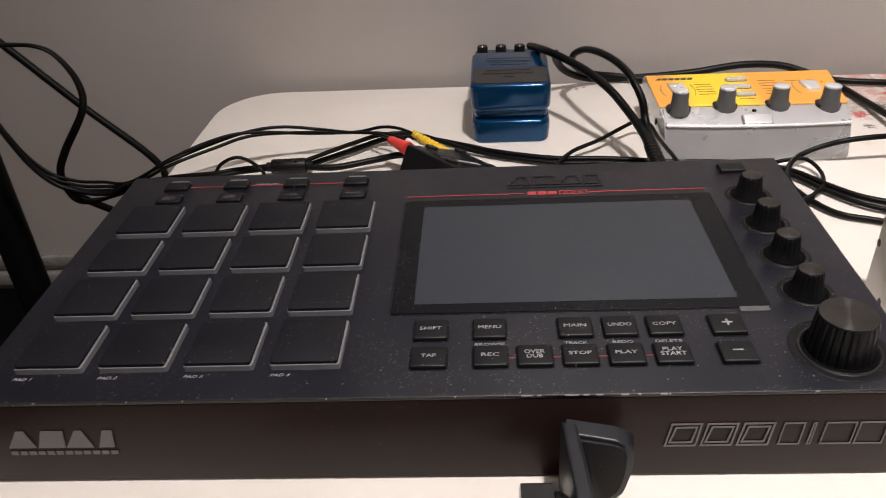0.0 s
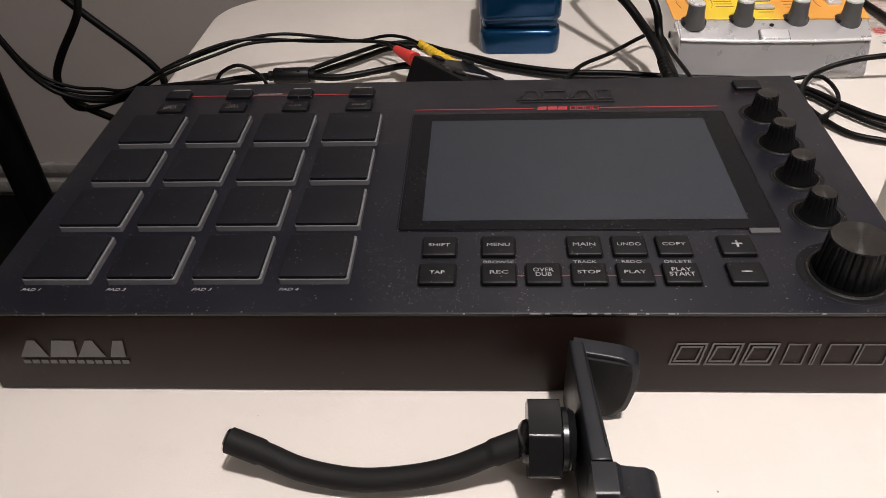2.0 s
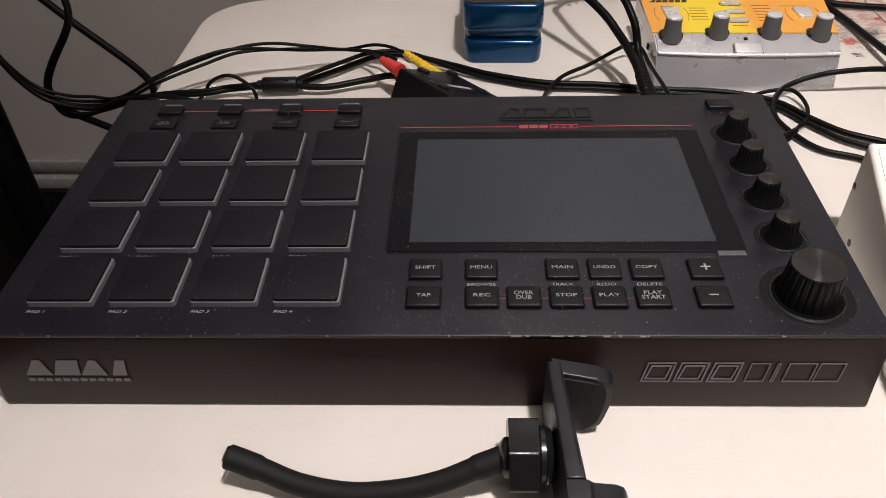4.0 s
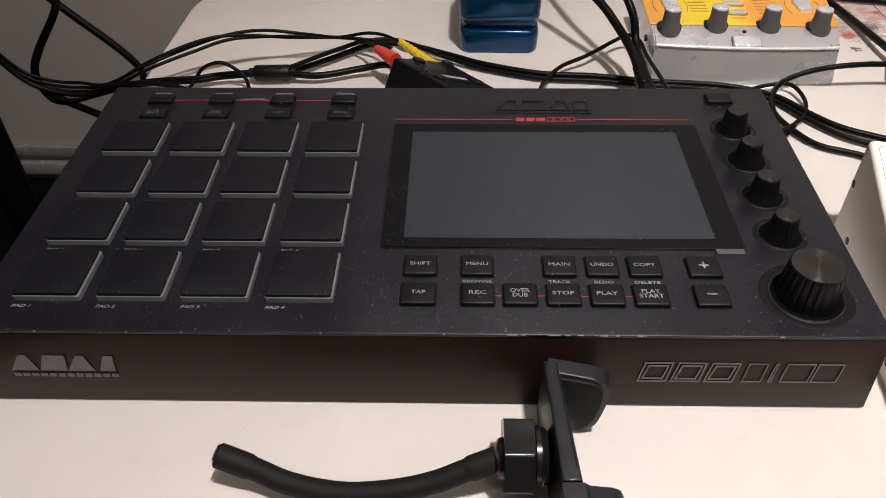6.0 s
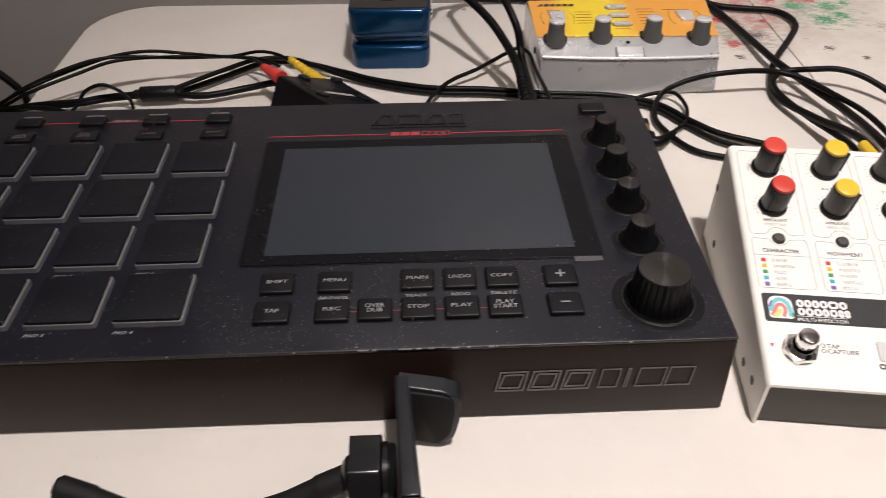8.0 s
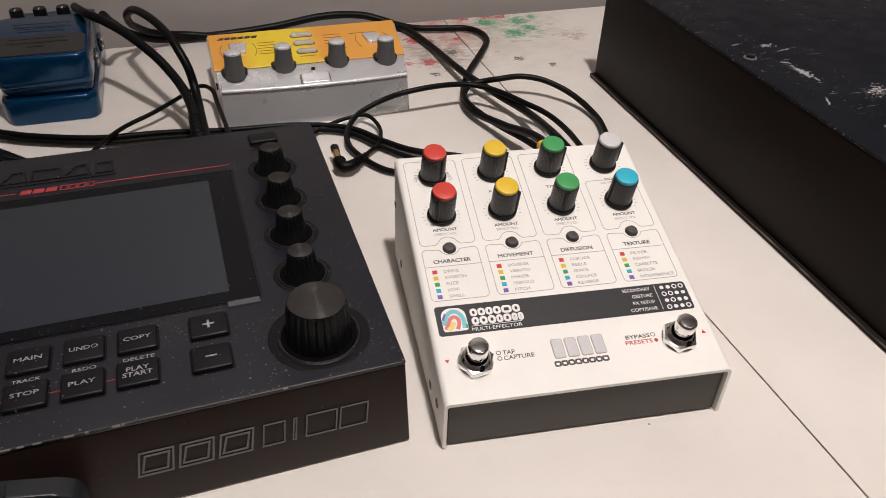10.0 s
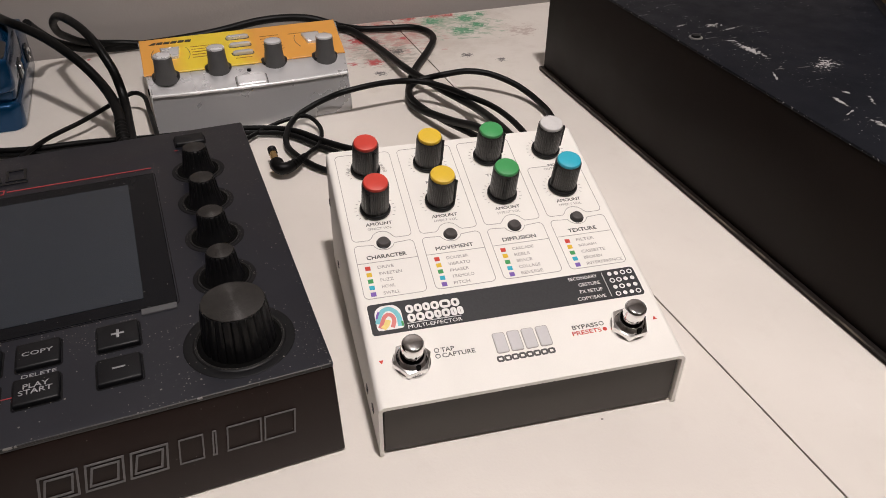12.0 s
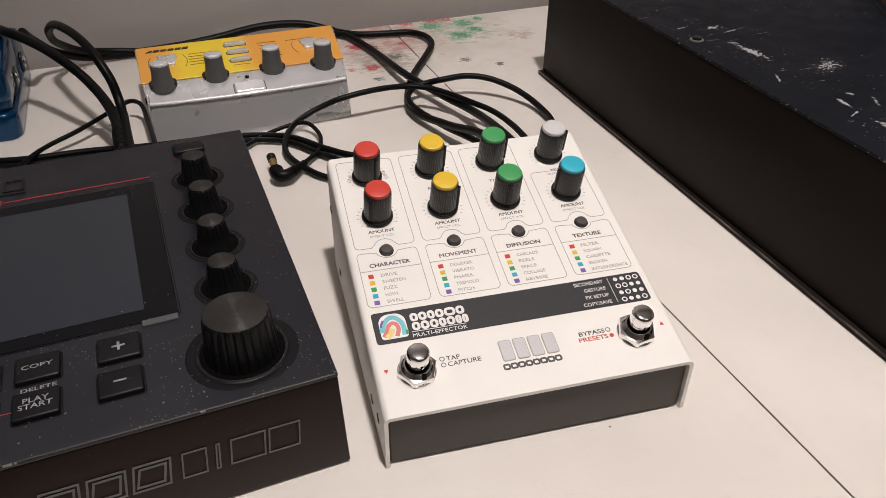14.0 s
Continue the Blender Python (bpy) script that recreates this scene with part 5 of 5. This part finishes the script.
plug("cable_plug", (0.1770, 0.2950, 0.0245), (0.1615, 0.3130, 0.0250), 0.0056, rca_red, "red rubber phono plug in the converter", False)
plug("cable_plug", (0.1870, 0.3020, 0.0190), (0.1740, 0.3205, 0.0205), 0.0040, rca_white, "white rubber phono plug in the converter", False)
plug("cable_plug", (0.2085, 0.3035, 0.0130), (0.1775, 0.3395, 0.0180), 0.0052, rca_yellow, "yellow ribbed phono plug in the converter")

# ---- the upright stand and the low cabinet beyond the table's end ----
stand = empty("stand_post", pose(-0.189, 0.335, 0), "black steel tube of an equipment stand beside the table", "stand")
part("tube", lathe([(0.0150, FLOOR), (0.0150, 0.060), (0.0142, 0.063), (0.006, 0.064)], 32), stand_black, stand)
cab = empty("low_cabinet", pose(-0.42, 0.16, 0, 0, 0, TURN), "low black cabinet against the wall, in shade", "cabinet")
part("body", box(-0.3, 0.36, 0.0, 0.349, FLOOR, -0.246, 0.006), stand_black, cab)
part("top_board", box(-0.302, 0.362, -0.004, 0.3495, -0.2462, -0.240, 0.002), stand_black, cab, "black cabinet top")

# ---- cables ----


def zip_cord(points, r, turns, label, group=""):
    """A flat twin flex that twists along its way."""
    bm, line, up, rings, n = bmesh.new(), glide(points, 10), Vector((0, 0, 1)), [], 20
    for k, q in enumerate(line):
        way = (line[min(k + 1, len(line) - 1)] - line[max(k - 1, 0)]).normalized()
        side = way.cross(up).normalized()
        up = side.cross(way).normalized()
        turn = radians(turns(k / (len(line) - 1)))
        a, b = math.cos(turn) * side + math.sin(turn) * up, math.cos(turn) * up - math.sin(turn) * side
        ring = []
        for i in range(n):
            c, d = math.cos(2 * math.pi * i / n), math.sin(2 * math.pi * i / n)
            ring.append(bm.verts.new(q + 1.9 * r * c * a + r * d * (1 - 0.35 * math.exp(-(c / 0.3) ** 2)) * b))
        rings.append(ring)
    for a, b in zip(rings, rings[1:]):
        for i in range(n):
            bm.faces.new((a[i - 1], a[i], b[i], b[i - 1]))
    bm.faces.new(rings[0][::-1]), bm.faces.new(rings[-1])
    return tagged(new("cable", mesh_of("cable", bm, cable_black)), label, "cable", group)



def cable(points, r, label, group="", material=None, n=14):
    ob = new("cable", mesh_of("cable", tube(points, r, 8, n), material or cable_black))
    return tagged(ob, label, "cable", group)


G1, G2, G3, G4 = "cables of the pedal", "cables behind the drum machine", "cables of the effect box", "cables hanging beside the table"
# pedal to the back of the drum machine
cable([(0.2790, 0.4540, 0.0500), (0.2830, 0.4320, 0.0555), (0.2911, 0.4060, 0.0600), (0.3041, 0.3890, 0.0585), (0.3160, 0.3705, 0.0565), (0.3265, 0.3530, 0.0530), (0.3367, 0.3380, 0.0468), (0.3445, 0.3250, 0.0395), (0.3499, 0.3080, 0.0350), (0.3528, 0.2880, 0.0325), (0.3535, 0.2680, 0.0310)], 0.0033, "thick black audio cable arching from the pedal", G1)
cable([(0.3585, 0.2400, 0.0290), (0.3580, 0.2700, 0.0290), (0.3578, 0.2990, 0.0300), (0.3572, 0.3110, 0.0365), (0.3553, 0.3160, 0.0478), (0.3516, 0.3230, 0.0565), (0.3468, 0.3350, 0.0635), (0.3393, 0.3560, 0.0668), (0.3302, 0.3825, 0.0655), (0.3229, 0.4112, 0.0585), (0.3170, 0.4360, 0.0465), (0.3175, 0.4490, 0.0350), (0.3227, 0.4637, 0.0251), (0.3315, 0.4741, 0.0166), (0.3460, 0.4810, 0.0110), (0.3634, 0.4845, 0.0075), (0.4000, 0.4790, 0.0035), (0.4400, 0.4760, 0.0035)], 0.0030, "black audio cable looping behind the pedal", G1)
relief = new("cable_boot", mesh_of("cable_boot", tube([(0.3533, 0.2720, 0.0313), (0.3537, 0.2560, 0.0300), (0.3545, 0.2400, 0.0285), (0.3550, 0.2165, 0.0275)], 0.005, 14, 16, lambda s: 0.0038 + 0.0018 * s - (0.0007 if s < 0.6 and int(s * 22) % 2 else 0)), cable_black))
tagged(relief, "ribbed black plug boots at the rear sockets", "plug", G1)
cable([(0.3000, 0.4300, 0.0500), (0.3040, 0.4550, 0.0340), (0.3160, 0.4700, 0.0180), (0.3420, 0.4830, 0.0060), (0.3920, 0.4860, 0.0045), (0.4380, 0.4870, 0.0070), (0.4830, 0.4860, 0.0130), (0.5200, 0.4840, 0.0115), (0.5480, 0.4740, 0.0045)], 0.0034, "black cable running along the wall", G1)
# along the table behind the drum machine
cable([(0.0920, 0.3100, 0.0060), (0.1270, 0.3400, 0.0050), (0.1520, 0.3600, 0.0050), (0.1800, 0.3620, 0.0042), (0.2180, 0.3430, 0.0042), (0.2450, 0.3280, 0.0042), (0.2880, 0.3130, 0.0042), (0.3300, 0.3090, 0.0042), (0.3720, 0.3010, 0.0042), (0.4240, 0.2950, 0.0042), (0.4590, 0.2800, 0.0042), (0.4780, 0.2540, 0.0042), (0.4950, 0.2350, 0.0042), (0.5240, 0.2180, 0.0042), (0.5480, 0.1940, 0.0042), (0.5600, 0.1660, 0.0050), (0.5640, 0.1330, 0.0120)], 0.0023, "long black cable lying behind the drum machine", G2)
cable([(0.0920, 0.3060, 0.0120), (0.1270, 0.3360, 0.0125), (0.1500, 0.3550, 0.0110), (0.1780, 0.3560, 0.0100), (0.2160, 0.3370, 0.0050), (0.2450, 0.3220, 0.0035), (0.2880, 0.3070, 0.0035), (0.3300, 0.3030, 0.0035), (0.3720, 0.2960, 0.0035), (0.4240, 0.2890, 0.0035), (0.4560, 0.2760, 0.0035), (0.4740, 0.2490, 0.0035), (0.4900, 0.2280, 0.0035), (0.5120, 0.2120, 0.0035), (0.5330, 0.1880, 0.0035), (0.5450, 0.1600, 0.0045), (0.5500, 0.1340, 0.0120)], 0.0018, "black cable lying behind the drum machine", G2)
cable([(0.0940, 0.3040, 0.0080), (0.1180, 0.3040, 0.0070), (0.1480, 0.3130, 0.0080), (0.1690, 0.3120, 0.0120), (0.1850, 0.2950, 0.0160)], 0.0026, "black cable from the ferrite to the converter", G2)
ferrite = empty("ferrite_choke", pose(0.0660, 0.3045, 0.0088, 0, 0, 2), "black clip-on ferrite choke on a cable", "ferrite choke")
part("shell", lathe([(0.0040, 0.0), (0.0055, 0.0007), (0.0060, 0.0018), (0.0060, 0.0267), (0.0055, 0.0278), (0.0040, 0.0285)], 24, (0, 0, 0), "x"), mount_black, ferrite)
for x in (0.007, 0.0205):
    part("clip_hole", slab(outline_round(x - 0.0013, x + 0.0013, -0.0040, -0.0004, 0.001, 3), 0.0044, 0.0061), neck_rubber, ferrite)
for x0, x1 in ((-0.0035, 0.0005), (0.028, 0.032)):
    part("end_collar", lathe([(0.0038, x0), (0.0038, x1)], 16, (0, 0, 0), "x"), mount_black, ferrite)
LOOP = [(-0.2300, 0.3000, 0.1250), (-0.1500, 0.3000, 0.1190), (-0.1150, 0.3000, 0.1160), (-0.0900, 0.3000, 0.1140), (-0.0760, 0.3000, 0.1060), (-0.0660, 0.3000, 0.0860), (-0.0690, 0.3000, 0.0640), (-0.0930, 0.3000, 0.0310), (-0.1030, 0.3000, 0.0120), (-0.1010, 0.3000, -0.0060), (-0.0920, 0.3000, -0.0140), (-0.0720, 0.3000, -0.0120)]
zip_cord([*LOOP, (-0.0440, 0.2970, -0.0020), (-0.0150, 0.2940, 0.0060), (0.0210, 0.2960, 0.0075), (0.0400, 0.3010, 0.0080), (0.0650, 0.3040, 0.0088)], 0.0016, lambda s: 95 + 150 * s + 70 * math.sin(9 * s), "flat black twin flex hanging in a loop to the ferrite choke", G2)
HANG = [(-0.2000, 0.2920, 0.1720), (-0.1460, 0.2930, 0.1040), (-0.1400, 0.2940, 0.0720), (-0.1310, 0.2950, 0.0440), (-0.1220, 0.2960, 0.0240), (-0.1090, 0.2970, 0.0090), (-0.0900, 0.2980, 0.0010), (-0.0700, 0.2990, -0.0010)]
cable([*[(x + 0.004, y - 0.004, z - 0.004) for x, y, z in HANG], (-0.0460, 0.2930, 0.0030), (-0.0150, 0.2890, 0.0085), (0.0150, 0.2850, 0.0060), (0.0300, 0.2700, 0.0040)], 0.0020, "second black cable hanging beside the flex", G4)
cable([(0.0150, 0.2740, 0.0030), (0.0210, 0.2960, 0.0060), (0.0280, 0.2990, 0.0150), (0.0420, 0.2960, 0.0220), (0.0520, 0.2970, 0.0180), (0.0620, 0.2940, 0.0090), (0.0700, 0.2700, 0.0030)], 0.0014, "thin black cable in a small arch", G2)
# thin leads from the hanging bunch to the plugs
cable([*[(x, y, z + 0.0000) for x, y, z in HANG], (-0.0490, 0.3000, 0.0000), (-0.0140, 0.2980, 0.0200), (0.0190, 0.3130, 0.0290), (0.0470, 0.3250, 0.0300), (0.0920, 0.3420, 0.0200), (0.1260, 0.3520, 0.0150), (0.1500, 0.3360, 0.0200), (0.1630, 0.3120, 0.0245)], 0.0013, "thin black lead to the red plug", G2)
cable([*[(x, y, z + 0.0040) for x, y, z in HANG], (-0.0480, 0.2970, 0.0030), (-0.0130, 0.2950, 0.0200), (0.0170, 0.3160, 0.0250), (0.0460, 0.3270, 0.0300), (0.0720, 0.3340, 0.0300), (0.1020, 0.3380, 0.0250), (0.1260, 0.3530, 0.0150), (0.1500, 0.3500, 0.0200), (0.1650, 0.3460, 0.0200), (0.1770, 0.3370, 0.0190)], 0.0013, "thin black lead to the yellow plug", G2)
cable([*[(x, y, z + -0.0035) for x, y, z in HANG], (-0.0460, 0.2940, 0.0010), (-0.0110, 0.2930, 0.0180), (0.0200, 0.3120, 0.0230), (0.0480, 0.3250, 0.0270), (0.0860, 0.3400, 0.0220), (0.1240, 0.3510, 0.0160), (0.1540, 0.3430, 0.0170), (0.1738, 0.3208, 0.0205)], 0.0013, "thin black lead to the white plug", G2)
cable([(0.2830, 0.2200, 0.0300), (0.2860, 0.2780, 0.0120), (0.3030, 0.3150, 0.0080), (0.3270, 0.3320, 0.0100), (0.3520, 0.3540, 0.0120), (0.3630, 0.3590, 0.0140), (0.3700, 0.3480, 0.0145), (0.3715, 0.3220, 0.0145), (0.3730, 0.2760, 0.0200), (0.3740, 0.2200, 0.0260)], 0.0016, "thin black lead from the silver effect unit", G2)
# round the effect box
cable([(0.5480, 0.4740, 0.0045), (0.5660, 0.4590, 0.0040), (0.5900, 0.4520, 0.0040), (0.6110, 0.4470, 0.0040), (0.6210, 0.4330, 0.0040), (0.6200, 0.4130, 0.0040), (0.6050, 0.3880, 0.0040), (0.5760, 0.3460, 0.0040), (0.5580, 0.3070, 0.0040), (0.5540, 0.2800, 0.0060), (0.5630, 0.2380, 0.0130), (0.5680, 0.1900, 0.0260), (0.5640, 0.1350, 0.0290)], 0.0028, "thick black cable curving to the effect box", G3)
cable([(0.5460, 0.4680, 0.0045), (0.5570, 0.4550, 0.0045), (0.5660, 0.4090, 0.0045), (0.5690, 0.3400, 0.0100), (0.5800, 0.2950, 0.0100), (0.5880, 0.2510, 0.0130), (0.5800, 0.1900, 0.0260), (0.5760, 0.1350, 0.0290)], 0.0029, "thick black cable running to the effect box", G3)
cable([(0.5330, 0.1420, 0.0180), (0.5260, 0.1640, 0.0080), (0.5120, 0.1880, 0.0035), (0.4950, 0.2040, 0.0030), (0.4720, 0.2150, 0.0030), (0.4600, 0.2320, 0.0035), (0.4530, 0.2550, 0.0040), (0.4570, 0.2760, 0.0050), (0.4670, 0.2920, 0.0070), (0.4800, 0.2985, 0.0105), (0.4919, 0.2990, 0.0145), (0.5039, 0.2968, 0.0186), (0.5211, 0.2967, 0.0206), (0.5388, 0.2980, 0.0205), (0.5564, 0.2981, 0.0189), (0.5700, 0.2905, 0.0180), (0.5800, 0.2785, 0.0170), (0.5890, 0.2630, 0.0160), (0.5970, 0.2470, 0.0155), (0.6010, 0.2300, 0.0150), (0.6010, 0.2080, 0.0155), (0.5960, 0.1800, 0.0180), (0.5830, 0.1450, 0.0240), (0.5760, 0.1250, 0.0280)], 0.0021, "black cable arching over the others", G3)
cable([(0.5790, 0.1300, 0.0160), (0.5740, 0.2050, 0.0110), (0.5630, 0.2450, 0.0090), (0.5550, 0.2780, 0.0085), (0.5555, 0.3000, 0.0090), (0.5650, 0.3120, 0.0110), (0.5760, 0.3120, 0.0130), (0.5868, 0.3070, 0.0160), (0.6052, 0.3052, 0.0168), (0.6207, 0.2972, 0.0155), (0.6337, 0.2839, 0.0117), (0.6414, 0.2699, 0.0075), (0.6440, 0.2544, 0.0050), (0.6420, 0.2370, 0.0050), (0.6300, 0.2050, 0.0080), (0.6080, 0.1650, 0.0140), (0.5880, 0.1350, 0.0200)], 0.0023, "black cable looping to the effect box's corner", G3)
yplug = new("cable_plug", mesh_of("cable_plug", tube([(0.5640, 0.1800, 0.0280), (0.5625, 0.1560, 0.0290), (0.5600, 0.1330, 0.0300)], 0.0045, 8, 14, lambda s: 0.0036 + 0.0012 * s), rca_yellow))
tagged(yplug, "yellow jack plug at the effect box's rear", "plug", "audio and video plugs")
# loose power plug
cable([(0.4200, 0.2700, 0.0040), (0.4300, 0.2780, 0.0040), (0.4450, 0.2890, 0.0040), (0.4610, 0.2930, 0.0060), (0.4750, 0.2900, 0.0075), (0.4800, 0.2730, 0.0050), (0.4740, 0.2530, 0.0040), (0.4650, 0.2430, 0.0045), (0.4590, 0.2360, 0.0055)], 0.0015, "thin black lead of the loose power plug", G3)
dc = empty("power_plug", pose(0.4425, 0.2235, 0.0072), "loose right-angled black power plug with a gold barrel", "plug", "audio and video plugs")
part("body", tube([(-0.0024, 0.0062, 0.0006), (-0.0026, 0.0030, 0.0003), (-0.0012, -0.0004, 0), (0.0026, -0.0012, 0), (0.0064, 0.0008, 0)], 0.0046, 6, 18, lambda s: 0.0046 - 0.0010 * s), cable_black, dc, "black moulded body")
for k in range(5):
    a = Vector((0.0074, 0.0016, 0)).lerp(Vector((0.0165, 0.0112, -0.0010)), k / 4)
    part("relief_ring", lathe([(0.0018, -0.0013), (0.0034 - 0.0003 * k, -0.0009), (0.0034 - 0.0003 * k, 0.0009), (0.0018, 0.0013)], 16, (0, 0, 0), "x"), cable_black, dc, "", pose(*a, 0, 0, 46))
part("strain_relief", tube([(0.0060, 0.0006, 0), (0.0120, 0.0064, -0.0005), (0.0180, 0.0128, -0.0016)], 0.0019, 6, 12), cable_black, dc, "ribbed strain relief")
part("barrel", tube([(-0.0025, 0.0060, 0.0006), (-0.0025, 0.0120, 0.0014), (-0.0022, 0.0172, 0.0020)], 0.0026, 4, 18), gold, dc, "gold barrel contact")
part("barrel_tip", tube([(-0.0022, 0.0170, 0.0020), (-0.0021, 0.0200, 0.0023), (-0.0020, 0.0222, 0.0025)], 0.0029, 4, 18, lambda s: 0.0029 - (0.0005 if 0.3 < s < 0.6 else 0)), knob_black, dc)
# hanging beside the table
cable([(-0.2400, 0.3200, 0.2350), (-0.1270, 0.3200, 0.1120), (-0.0790, 0.3200, 0.0590), (-0.0320, 0.3200, 0.0090), (-0.0315, 0.3200, -0.0200), (-0.0320, 0.3200, -0.0800)], 0.0030, "straight black power cord stretched to the table's edge", G4)
cable([(-0.1040, 0.3010, -0.0010), (-0.0920, 0.3020, -0.0130), (-0.0700, 0.3040, -0.0270), (-0.0450, 0.3080, -0.0450), (-0.0200, 0.3100, -0.0800)], 0.0030, "black cord dropping under the table's edge", G4)
